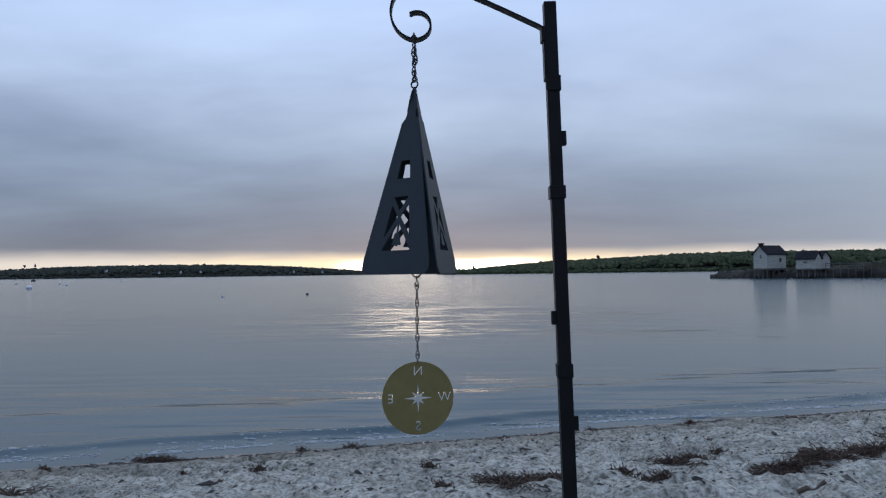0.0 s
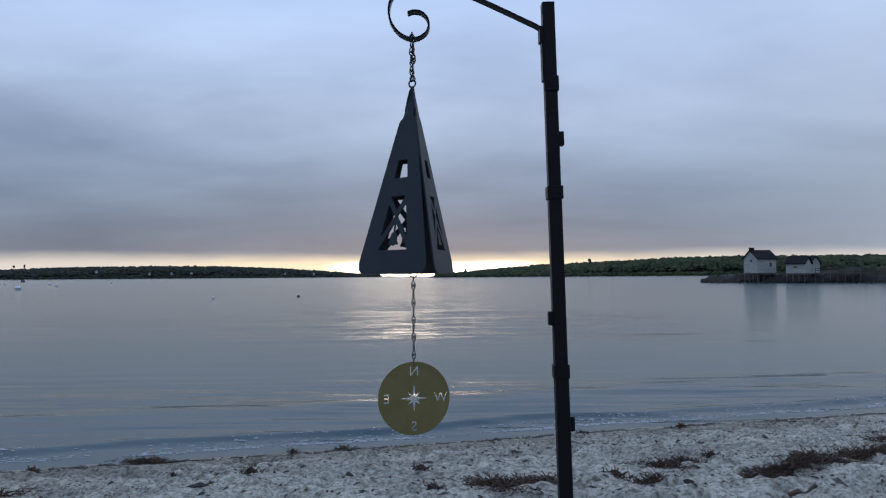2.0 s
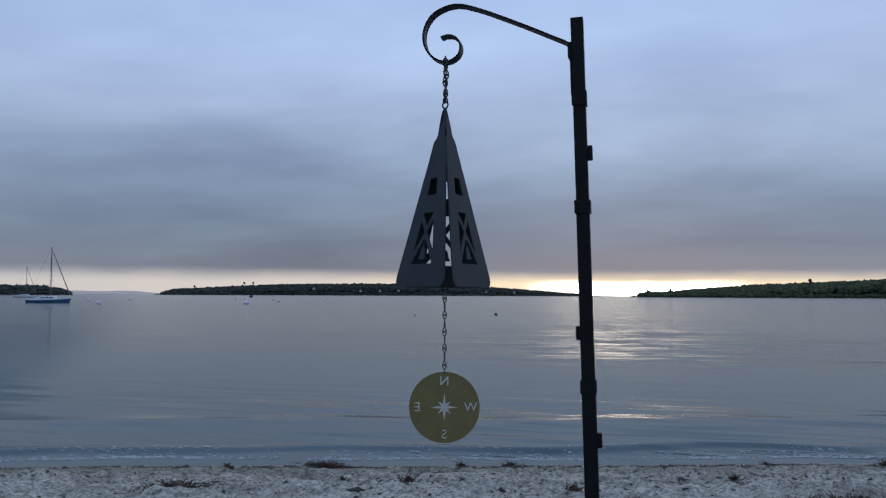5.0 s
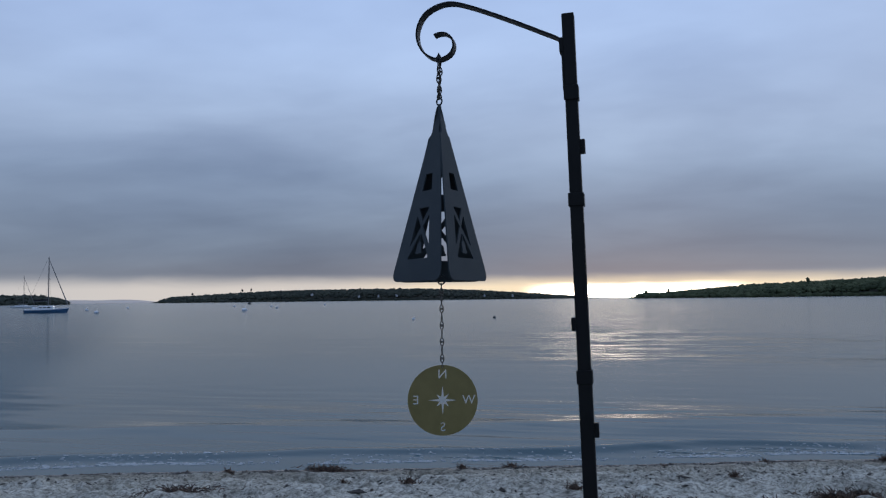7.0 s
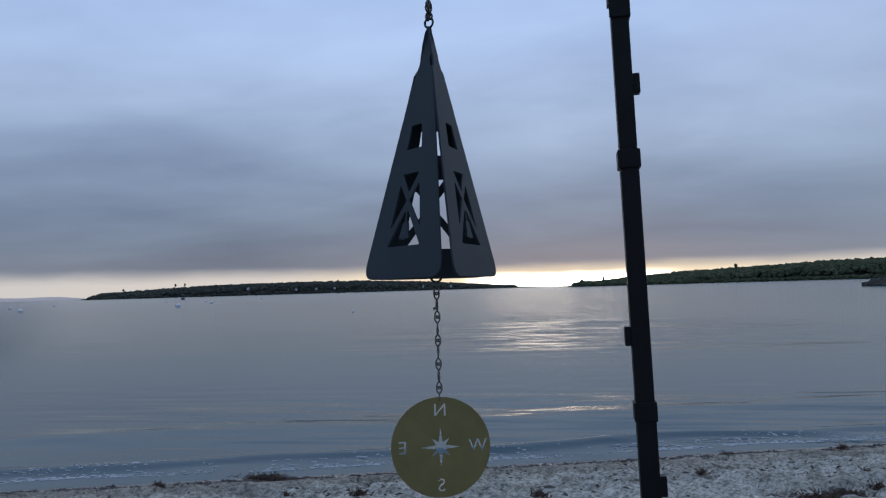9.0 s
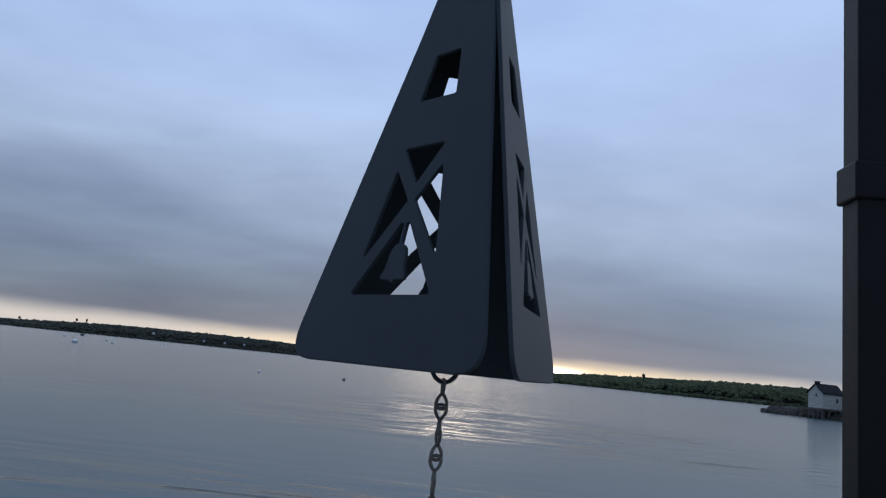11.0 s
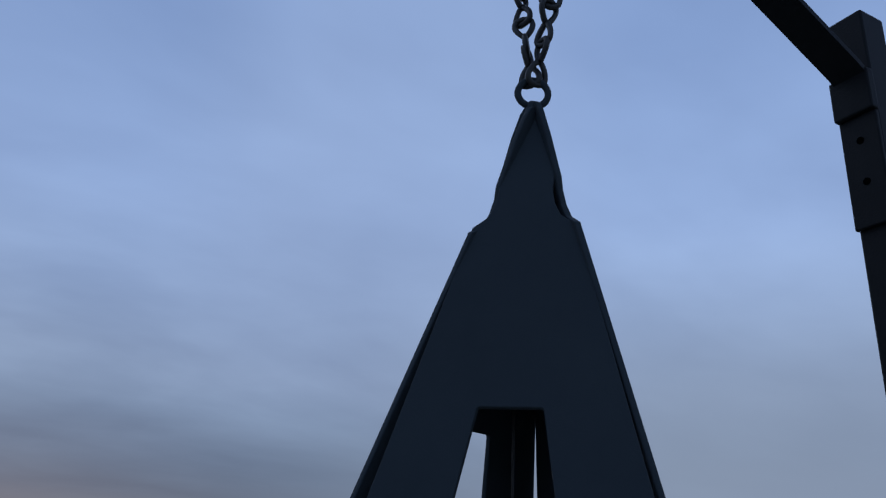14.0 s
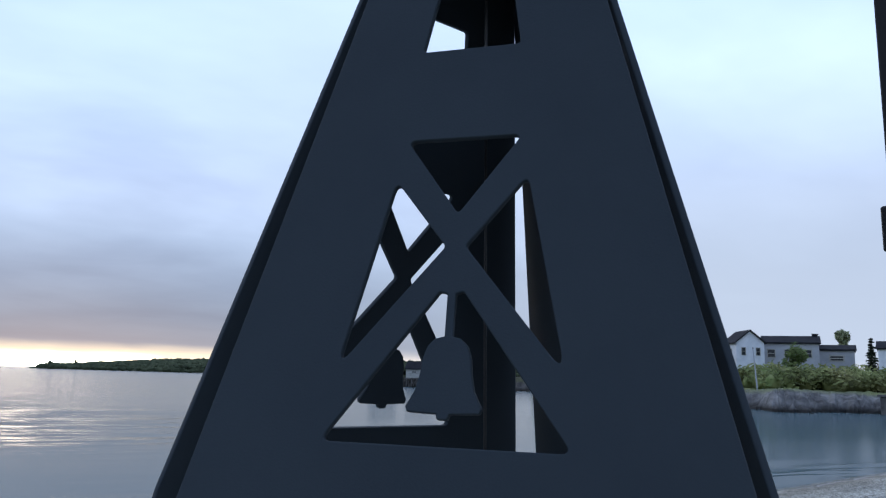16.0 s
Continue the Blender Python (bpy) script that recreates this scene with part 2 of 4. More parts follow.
    fade = n.new("ShaderNodeMapRange")
    l.new(r.outputs[0], fade.inputs[0])
    fade.inputs[3].default_value, fade.inputs[4].default_value = .9, .06
    l.new(fade.outputs[0], bp.inputs["Strength"])
    l.new(bp2.outputs[0], b.inputs["Normal"])
    return m


def water_material():
    m = bpy.data.materials.new("sea_water")
    m.use_nodes = True
    n, l = m.node_tree.nodes, m.node_tree.links
    b = n["Principled BSDF"]
    geo = n.new("ShaderNodeNewGeometry")

    def tex(scale, stretch, detail):
        mp, t = n.new("ShaderNodeMapping"), n.new("ShaderNodeTexNoise")
        mp.inputs["Scale"].default_value = stretch
        l.new(geo.outputs["Position"], mp.inputs[0])
        l.new(mp.outputs[0], t.inputs[0])
        t.inputs["Scale"].default_value, t.inputs["Detail"].default_value = scale, detail
        return t.outputs[0]

    def vec(op, a, c):
        v = n.new("ShaderNodeVectorMath")
        v.operation = op
        for k, s in enumerate((a, c)):
            if isinstance(s, tuple):
                v.inputs[k].default_value = s
            else:
                l.new(s, v.inputs[k])
        return v.outputs[0]

    def facets(scale, stretch, detail, tilt):
        mp, t = n.new("ShaderNodeMapping"), n.new("ShaderNodeTexNoise")
        mp.inputs["Scale"].default_value = stretch
        l.new(geo.outputs["Position"], mp.inputs[0])
        l.new(mp.outputs[0], t.inputs[0])
        t.inputs["Scale"].default_value, t.inputs["Detail"].default_value = scale, detail
        return vec("MULTIPLY", vec("SUBTRACT", t.outputs["Color"], (.5, .5, .5)), (tilt * .45, tilt, 0))

    # long slicks lie between belts of ripples, which run along the shore
    sep, warp, belt, calm = (n.new("ShaderNode" + k) for k in ("SeparateXYZ", "Math", "MapRange", "ValToRGB"))
    l.new(geo.outputs["Position"], sep.inputs[0])
    warp.operation = "MULTIPLY_ADD"
    l.new(tex(.16, (.3, 1, 1), 3), warp.inputs[0])
    warp.inputs[1].default_value = 7.0
    l.new(sep.outputs[1], warp.inputs[2])
    l.new(warp.outputs[0], belt.inputs[0])
    belt.inputs[1].default_value, belt.inputs[2].default_value = 9.0, 69.0
    ramp = calm.color_ramp
    for i, (p, v) in enumerate(((0.0, .03), (.03, .65), (.09, .75), (.115, .05), (.19, .04), (.24, .42), (.40, .46), (.52, .10), (1.0, .06))):
        e = ramp.elements[0] if i == 0 else ramp.elements[-1] if i == 8 else ramp.elements.new(p)
        e.position, e.color = p, (v, v, v, 1)
    l.new(belt.outputs[0], calm.inputs[0])
    ripple = vec("ADD", facets(6.0, (.10, 1, 1), 3, .60), facets(1.7, (.09, 1, 1), 2, .36))
    sc = n.new("ShaderNodeVectorMath")
    sc.operation = "SCALE"
    l.new(ripple, sc.inputs[0])
    # it is stiller towards both ends of the beach
    lee, both = n.new("ShaderNodeMapRange"), n.new("ShaderNodeMath")
    l.new(sep.outputs[0], lee.inputs[0])
    for i, q in enumerate((3.5, 10.0, 1.0, .12)):
        lee.inputs[i + 1].default_value = q
    both.operation = "MULTIPLY"
    l.new(calm.outputs[0], both.inputs[0])
    l.new(lee.outputs[0], both.inputs[1])
    west, all_three = n.new("ShaderNodeMapRange"), n.new("ShaderNodeMath")
    l.new(sep.outputs[0], west.inputs[0])
    for i, q in enumerate((-6.5, -2.2, .25, 1.0)):
        west.inputs[i + 1].default_value = q
    all_three.operation = "MULTIPLY"
    l.new(both.outputs[0], all_three.inputs[0])
    l.new(west.outputs[0], all_three.inputs[1])
    l.new(all_three.outputs[0], sc.inputs["Scale"])
    normal = vec("NORMALIZE", vec("ADD", sc.outputs[0], geo.outputs["Normal"]), (0, 0, 0))
    rough = n.new("ShaderNodeMapRange")
    l.new(calm.outputs[0], rough.inputs[0])
    for i, q in enumerate((.05, 1.0, .14, .09)):
        rough.inputs[i + 1].default_value = q
    n.remove(b)
    out = n["Material Output"]
    body, gloss, fres, dim, mixer = (n.new("ShaderNode" + k) for k in ("BsdfDiffuse", "BsdfGlossy", "Fresnel", "Math", "MixShader"))
    body.inputs["Color"].default_value = (.036, .080, .098, 1)
    fres.inputs["IOR"].default_value = 1.333
    dim.operation = "MULTIPLY"
    dim.inputs[1].default_value = .54
    l.new(fres.outputs[0], dim.inputs[0])
    l.new(rough.outputs[0], gloss.inputs["Roughness"])
    l.new(normal, gloss.inputs["Normal"])
    l.new(normal, fres.inputs["Normal"])
    l.new(dim.outputs[0], mixer.inputs[0])
    l.new(body.outputs[0], mixer.inputs[1])
    l.new(gloss.outputs[0], mixer.inputs[2])
    l.new(mixer.outputs[0], out.inputs["Surface"])
    return m


def shore_material():
    """Bare ledge by the water, grass and low growth above it."""
    m = material("rock_and_grass", (.06, .058, .056), .85, 0, (.22, .215, .205), .7, .8, 3, .1)
    n, l = m.node_tree.nodes, m.node_tree.links
    b = n["Principled BSDF"]
    old = b.inputs["Base Color"].links[0].from_socket
    geo, sep, t, add, rng, q, g = (n.new("ShaderNode" + k) for k in ("NewGeometry", "SeparateXYZ", "TexNoise", "Math", "MapRange", "Mix", "ValToRGB"))
    l.new(geo.outputs["Position"], sep.inputs[0])
    t.inputs["Scale"].default_value, t.inputs["Detail"].default_value = .35, 5
    l.new(geo.outputs["Position"], t.inputs[0])
    add.operation = "MULTIPLY_ADD"
    l.new(t.outputs[0], add.inputs[0])
    add.inputs[1].default_value = 1.2
    l.new(sep.outputs[2], add.inputs[2])
    l.new(add.outputs[0], rng.inputs[0])
    for i, v in enumerate((1.75, 2.15, 0.0, 1.0)):
        rng.inputs[i + 1].default_value = v
    g.color_ramp.elements[0].color, g.color_ramp.elements[1].color = (.085, .115, .035, 1), (.18, .19, .08, 1)
    l.new(t.outputs[0], g.inputs[0])
    q.data_type = "RGBA"
    l.new(rng.outputs[0], q.inputs[0])
    l.new(old, q.inputs[6])
    l.new(g.outputs[0], q.inputs[7])
    # a dark tide band low on the rock
    tide, q2 = n.new("ShaderNodeMapRange"), n.new("ShaderNodeMix")
    l.new(sep.outputs[2], tide.inputs[0])
    for i, v in enumerate((.15, .55, 1.0, 0.0)):
        tide.inputs[i + 1].default_value = v
    q2.data_type = "RGBA"
    l.new(tide.outputs[0], q2.inputs[0])
    l.new(q.outputs[2], q2.inputs[6])
    q2.inputs[7].default_value = (.02, .019, .017, 1)
    # the outer point is of a darker, browner ledge
    out_rng, q3 = n.new("ShaderNodeMapRange"), n.new("ShaderNodeMix")
    l.new(sep.outputs[1], out_rng.inputs[0])
    for i, v in enumerate((85.0, 115.0, 0.0, .9)):
        out_rng.inputs[i + 1].default_value = v
    q3.data_type, q3.blend_type = "RGBA", "MIX"
    l.new(out_rng.outputs[0], q3.inputs[0])
    l.new(q2.outputs[2], q3.inputs[6])
    q3.inputs[7].default_value = (.026, .024, .020, 1)
    l.new(q3.outputs[2], b.inputs["Base Color"])
    return m


SAND, WATER, SHORE = sand_material(), water_material(), shore_material()

# ---- mesh helpers ----


def mesh_of(name, bm, mat, smooth=False):
    me = bpy.data.meshes.new(name)
    bm.to_mesh(me)
    bm.free()
    me.materials.append(mat)
    if smooth:
        me.polygons.foreach_set("use_smooth", [True] * len(me.polygons))
    return me


def part(name, bm, mat, parent, label="", smooth=False):
    ob = new(name, mesh_of(name, bm, mat, smooth))
    ob.parent = parent
    return tagged(ob, label) if label else ob


def share(name, me, parent, m):
    ob = new(name, me)
    ob.parent = parent
    ob.matrix_basis = m
    return ob


def thing(name, m, label, category, group="", kind=""):
    ob = new(name)
    ob.empty_display_size = .05
    ob.matrix_basis = m
    return tagged(ob, label, category, group, kind)


def box(bm, x0, x1, y0, y1, z0, z1, bevel=0.0, m=None):
    g = bmesh.ops.create_cube(bm, size=1)["verts"]
    for v in g:
        v.co = Vector(((x0 + x1) / 2 + v.co.x * (x1 - x0), (y0 + y1) / 2 + v.co.y * (y1 - y0), (z0 + z1) / 2 + v.co.z * (z1 - z0)))
    if bevel:
        edges = list({e for v in g for e in v.link_edges})
        r = bmesh.ops.bevel(bm, geom=edges, offset=bevel, segments=2, affect="EDGES", profile=.5)
        g = [v for v in r["verts"]] + [v for v in g if v.is_valid]
        g = list(set(g))
    if m is not None:
        bmesh.ops.transform(bm, matrix=m, verts=g)
    return bm


def rod(bm, a, b, r, r2=None, seg=8):
    a, b = Vector(a), Vector(b)
    d = b - a
    m = Matrix.Translation((a + b) / 2) @ d.to_track_quat("Z", "Y").to_matrix().to_4x4()
    bmesh.ops.create_cone(bm, cap_ends=True, segments=seg, radius1=r, radius2=r if r2 is None else r2, depth=d.length, matrix=m)
    return bm


def tube(bm, pts, r, seg=6, closed=False):
    """A round wire along points."""
    pts = [Vector(p) for p in pts]
    n = len(pts)
    rings, side = [], None
    for i, p in enumerate(pts):
        d = (pts[(i + 1) % n] - pts[i - 1]) if closed else (pts[min(i + 1, n - 1)] - pts[max(i - 1, 0)])
        d.normalize()
        if side is None:
            side = d.orthogonal().normalized()
        side = (side - d * side.dot(d)).normalized()
        o = d.cross(side)
        rings.append([bm.verts.new(p + (side * math.cos(k * 2 * math.pi / seg) + o * math.sin(k * 2 * math.pi / seg)) * r) for k in range(seg)])
    for i in range(n if closed else n - 1):
        a, b = rings[i], rings[(i + 1) % n]
        for k in range(seg):
            bm.faces.new((a[k], a[(k + 1) % seg], b[(k + 1) % seg], b[k]))
    if not closed:
        bm.faces.new(rings[0][::-1])
        bm.faces.new(rings[-1])
    return bm


def rounded(points, radii, steps=5):
    """A polygon with its corners rounded."""
    out, n = [], len(points)
    for i in range(n):
        p, a, b = Vector(points[i]), Vector(points[i - 1]), Vector(points[(i + 1) % n])
        r = radii[i] if isinstance(radii, (list, tuple)) else radii
        da, db = (a - p), (b - p)
        la, lb = da.length, db.length
        da.normalize(), db.normalize()
        ang = da.angle(db)
        if r <= 0 or ang > 3.0:
            out.append(tuple(p))
            continue
        t = min(r / math.tan(ang / 2), la * .48, lb * .48)
        p0, p1 = p + da * t, p + db * t
        for k in range(steps + 1):
            q = k / steps
            out.append(tuple(p0 * (1 - q) ** 2 + p * 2 * q * (1 - q) + p1 * q ** 2))
    return out


def plate_mesh(name, loops, thickness, bevel, mat):
    """A flat plate cut along closed loops (outline first, then the cut-outs), in its own x, y plane."""
    cu = bpy.data.curves.new(name, "CURVE")
    cu.dimensions, cu.fill_mode = "2D", "BOTH"
    cu.extrude, cu.bevel_depth, cu.bevel_resolution = thickness / 2 - bevel, bevel, 1
    cu.offset = -bevel
    for loop in loops:
        s = cu.splines.new("POLY")
        s.points.add(len(loop) - 1)
        for p, (x, y) in zip(s.points, loop):
            p.co = (x, y, 0, 1)
        s.use_cyclic_u = True
    ob = new(name, cu)
    dg = bpy.context.evaluated_depsgraph_get()
    me = bpy.data.meshes.new_from_object(ob.evaluated_get(dg))
    bpy.data.objects.remove(ob)
    bpy.data.curves.remove(cu)
    me.name = name
    bm = bmesh.new()
    bm.from_mesh(me)
    bmesh.ops.remove_doubles(bm, verts=bm.verts, dist=2e-6)
    bm.to_mesh(me)
    bm.free()
    me.materials.clear()
    me.materials.append(mat)
    return me


def letter_loops(ch, size, m):
    """The outlines of one letter of the built-in font, laid in the plane by a 2D transform."""
    cu = bpy.data.curves.new("letter", "FONT")
    cu.body, cu.size, cu.align_x, cu.align_y, cu.fill_mode = ch, size, "CENTER", "CENTER", "NONE"
    cu.resolution_u = 3
    ob = new("letter", cu)
    me = bpy.data.meshes.new_from_object(ob.evaluated_get(bpy.context.evaluated_depsgraph_get()))
    bpy.data.objects.remove(ob)
    nxt = {}
    for e in me.edges:
        a, b = e.vertices
        nxt.setdefault(a, []).append(b)
        nxt.setdefault(b, []).append(a)
    loops, seen = [], set()
    for s in nxt:
        if s in seen:
            continue
        loop, last, here = [s], None, s
        seen.add(s)
        while True:
            step = [q for q in nxt[here] if q != last and q not in seen]
            if not step:
                break
            last, here = here, step[0]
            seen.add(here)
            loop.append(here)
        pts = []
        for q in loop:
            c = m @ me.vertices[q].co
            if not pts or (Vector(pts[-1]) - Vector((c.x, c.y))).length > 1e-5:
                pts.append((c.x, c.y))
        loops.append(pts)
    return loops


def sheet(name, xs, ys, height, mat):
    """A ground or water sheet over grid lines."""
    nx, ny = len(xs), len(ys)
    verts = [(x, y, height(x, y)) for y in ys for x in xs]
    faces = [(j * nx + i, j * nx + i + 1, (j + 1) * nx + i + 1, (j + 1) * nx + i) for j in range(ny - 1) for i in range(nx - 1)]
    me = bpy.data.meshes.new(name)
    me.from_pydata(verts, [], faces)
    me.materials.append(mat)
    me.polygons.foreach_set("use_smooth", [True] * len(me.polygons))
    return new(name, me)


def grow(lo, hi, step, out_lo, out_hi, rate=1.22):
    """Grid lines: even from lo to hi, then ever wider out to the ends."""
    mid = [lo + step * i for i in range(int(round((hi - lo) / step)) + 1)]
    a, s = [], step
    x = lo
    while x > out_lo:
        s *= rate
        x -= s
        a.append(max(x, out_lo))
    b, s = [], step
    x = mid[-1]
    while x < out_hi:
        s *= rate
        x += s
        b.append(min(x, out_hi))
    return a[::-1] + mid + b


def polar(az, r, z=0.0):
    """A place by its bearing from the camera's ground (degrees to the left of ahead) and its distance."""
    return Vector((.15 - math.sin(radians(az)) * r, math.cos(radians(az)) * r, z))


def lerp_table(table, x):
    for (a, p), (b, q) in zip(table, table[1:]):
        if (a - x) * (b - x) <= 0:
            return p + (q - p) * (x - a) / (b - a)
    return table[0][1] if abs(x - table[0][0]) < abs(x - table[-1][0]) else table[-1][1]


def smooth01(t):
    t = max(0.0, min(1.0, t))
    return t * t * (3 - 2 * t)


# ---- beach, sea bed and water ----


def shore_y(x):
    return 7.30 + .285 * x + .10 * noise.noise((x * .35, 3.3, 0)) + .035 * noise.noise((x * 1.6, 8.1, 0))


def beach_height(x, y, rough=True):
    d = shore_y(x) - y
    z = .143 * d if d < 2.8 else .143 * 2.8 + .17 * (1 - math.exp(-(d - 2.8) * .143 / .17))
    z = max(z, -1.6)
    if rough and z > 0 and -12 < x < 25 and y > -6:
        k = smooth01((z - .015) / .12)
        p = Vector((x, y, 0))
        z += k * (.035 * noise.noise(p * 2.3) + .034 * noise.noise(p * 5.3 + Vector((4, 1, 0))) + .036 * noise.noise(p * 10.5))
        dent = noise.noise(p * 3.1 + Vector((11, 5, 2)))
        z -= k * .05 * smooth01((dent - .25) / .3)
        pit = noise.noise(p * 7.5 + Vector((2, 9, 4)))
        z -= k * .035 * smooth01((pit - .12) / .3) - k * .018 * abs(noise.noise(p * 13.0))
    return z


ground = tagged(sheet("ground", grow(-4.8, 6.4, .038, -3200, 3200, 1.2), grow(3.4, 9.4, .038, -2500, 4600, 1.2), beach_height, SAND), "pale grey trampled sand, wet and dark at the waterline", "beach", kind="structure")


def wave_height(x, y):
    o = y - shore_y(x)
    if not (-1 < o < 12) or not (-12 < x < 20):
        return 0.0
    k = noise.noise((x * .5, 1.2, 0)) * .5 + .6
    crest = .060 * k * math.exp(-((o - .75 - .25 * noise.noise((x * .6, 5, 0))) / .14) ** 2)
    second = .022 * math.exp(-((o - 2.6 - .5 * noise.noise((x * .3, 9, 0))) / .35) ** 2)
    return crest + second + .006 * noise.noise((x * .8, y * 2.4, 0))


water = tagged(sheet("water", grow(-6.0, 9.0, .10, -4300, 4300), grow(5.0, 12.0, .07, -60, 4700), wave_height, WATER), "calm grey-blue bay water with soft ripples", "water", kind="structure")


def foam_line():
    """Broken foam of the last small wave, lying along the waterline."""
    verts, faces = [], []
    rnd = random.Random(5)
    base = [(math.cos(a * math.pi / 3), math.sin(a * math.pi / 3)) for a in range(6)]
    count = 0
    while count < 2400:
        x = rnd.uniform(-6.5, 10.5)
        gate = noise.noise((x * .8, 2.2, 0)) + .55 * noise.noise((x * 3.1, 6.2, 0))
        if gate + rnd.uniform(-.35, .6) < .15:
            continue
        o = .24 + .10 * noise.noise((x * 1.1, 4.4, 0)) + abs(rnd.gauss(0, .06)) + (rnd.uniform(.1, .4) if rnd.random() < .2 else 0)
        y = shore_y(x) + o
        z = max(wave_height(x, y), beach_height(x, y, False)) + .003
        r = rnd.uniform(.0020, .0058) * (1.7 if rnd.random() < .08 else 1)
        sx, h, turn = rnd.uniform(1.6, 8.0), r * rnd.uniform(.25, .6), rnd.uniform(-.4, .4) + .27
        i0 = len(verts)
        c, s = math.cos(turn), math.sin(turn)
        for k, (f, hh) in enumerate(((1, -.004), (.62, h))):
            for bx, by in base:
                q = f * r * rnd.uniform(.75, 1.25)
                ux, uy = bx * q * sx, by * q
                verts.append((x + ux * c - uy * s, y + ux * s + uy * c, z + hh))
        for k in range(6):
            faces.append((i0 + k, i0 + (k + 1) % 6, i0 + 6 + (k + 1) % 6, i0 + 6 + k))
        faces.append(tuple(i0 + 6 + k for k in range(6)))
        count += 1
    me = bpy.data.meshes.new("sea_foam")
    me.from_pydata(verts, [], faces)
    me.materials.append(FOAM)
    me.polygons.foreach_set("use_smooth", [True] * len(me.polygons))
    tagged(new("sea_foam", me), "broken white foam along the waterline", "foam", kind="stuff")


foam_line()

# ---- far shores ----
ICO = bmesh.new()
bmesh.ops.create_icosphere(ICO, subdivisions=1, radius=1)
ICO.verts.ensure_lookup_table()
ICO_V = np.array([v.co for v in ICO.verts])
ICO_F = np.array([[v.index for v in f.verts] for f in ICO.faces])
ICO.free()


def clumps(name, places, mat, seed, rough=.35):
    """Many uneven leafy clumps, joined: places hold x, y, z and the radii across and up."""
    rng = np.random.default_rng(seed)
    vs, fs, off = [], [], 0
    for x, y, z, r, h in places:
        jit = 1 + rough * (rng.random(len(ICO_V))[:, None] - .5) * 2
        vs.append(ICO_V * jit * (r * rng.uniform(.8, 1.25), r * rng.uniform(.8, 1.25), h) + (x, y, z))
        fs.append(ICO_F + off)
        off += len(ICO_V)
    v, f = np.concatenate(vs), np.concatenate(fs)
    me = bpy.data.meshes.new(name)
    me.from_pydata(v.tolist(), [], f.tolist())
    me.materials.append(mat)
    me.polygons.foreach_set("use_smooth", [True] * len(me.polygons))
    return new(name, me)


def far_shore(name, r, profile, tree, count, mat, seed, label, depth=60, tall=()):
    """A low wooded shore at a distance r: a bank under a canopy whose top follows the profile (bearing, degrees up)."""
    a0, a1 = profile[0][0], profile[-1][0]
    verts, faces = [], []
    steps = 90
    for i in range(steps + 1):
        a = a0 + (a1 - a0) * i / steps
        top = max(.8, 1.5 + r * math.tan(radians(lerp_table(profile, a))) - tree * .75)
        for rr, z in ((r - 6, -.6), (r, min(1.0, top)), (r + depth * .4, top * .5), (r + depth, top * .8)):
            verts.append(tuple(polar(a, rr, z)))
    for i in range(steps):
        for k in range(3):
            q = i * 4 + k
            faces.append((q, q + 1, q + 5, q + 4))
    me = bpy.data.meshes.new(name + "_bank")
    me.from_pydata(verts, [], faces)
    me.materials.append(EARTH)
    tagged(new(name + "_bank", me), "low dark rocky shore below woods", "shore", kind="structure")
    rnd = random.Random(seed)
    places = []
    for i in range(count):
        a = a0 + (a1 - a0) * (i + rnd.random()) / count
        el = lerp_table(profile, a)
        topz = 1.5 + r * math.tan(radians(el))
        row = rnd.random()
        rr = r + 2 + depth * row
        hh = tree * rnd.uniform(.45, .8)
        z = max(hh * .6, (topz - hh * .8) * (.25 + .75 * row ** .5)) + rnd.gauss(0, tree * .07)
        if rnd.random() < .28:
            rr, z = r - 2 + depth * .1 * rnd.random(), hh * rnd.uniform(.2, .9)
        if el < .15:
            hh *= .5
            z = hh * .4
        places.append((*polar(a, rr, z).to_tuple()[:2], z, hh * rnd.uniform(.8, 1.5), hh * rnd.uniform(.7, 1.0)))
    for a, el in tall:
        z = 1.5 + r * math.tan(radians(el)) - tree * .35
        p = polar(a, r + depth * .5)
        places.append((p.x, p.y, z, tree * .45, tree * .65))
    tagged(clumps(name, places, mat, seed, .42), label, "woods", kind="stuff")


far_shore("mainland_woods", 700, [(.35, .06), (-.83, .30), (-1.6, .28), (-2.9, .42), (-4.4, .58), (-7.7, .84), (-10.8, .98), (-12.7, 1.08), (-16.6, 1.29), (-20.2, 1.36), (-23.8, 1.32), (-27, 1.30), (-31, 1.25), (-40, 1.5)], 3.0, 6500, WOODS, 3, "dark green spring woods along the far shore", 70, ((-.7, .38), (-2.2, .47), (-11.0, 1.12)))
far_shore("island_woods", 1400, [(33.5, .04), (32.3, .40), (28.9, .60), (27.4, .72), (24.3, .82), (21, .87), (17, .88), (14.6, .84), (10.9, .68), (6.9, .38), (4.4, .18), (2.6, .06)], 3.8, 4600, ISLE, 4, "dark wooded island across the bay", 110, ((27.7, .86), (27.1, .88), (31.0, .58)))
far_shore("west_woods", 900, [(38.65, .08), (39.3, .45), (40.6, .62), (42.8, .62), (48, .7), (56, .8)], 4.0, 900, ISLE, 6, "dark wooded point behind the moored boats", 80)


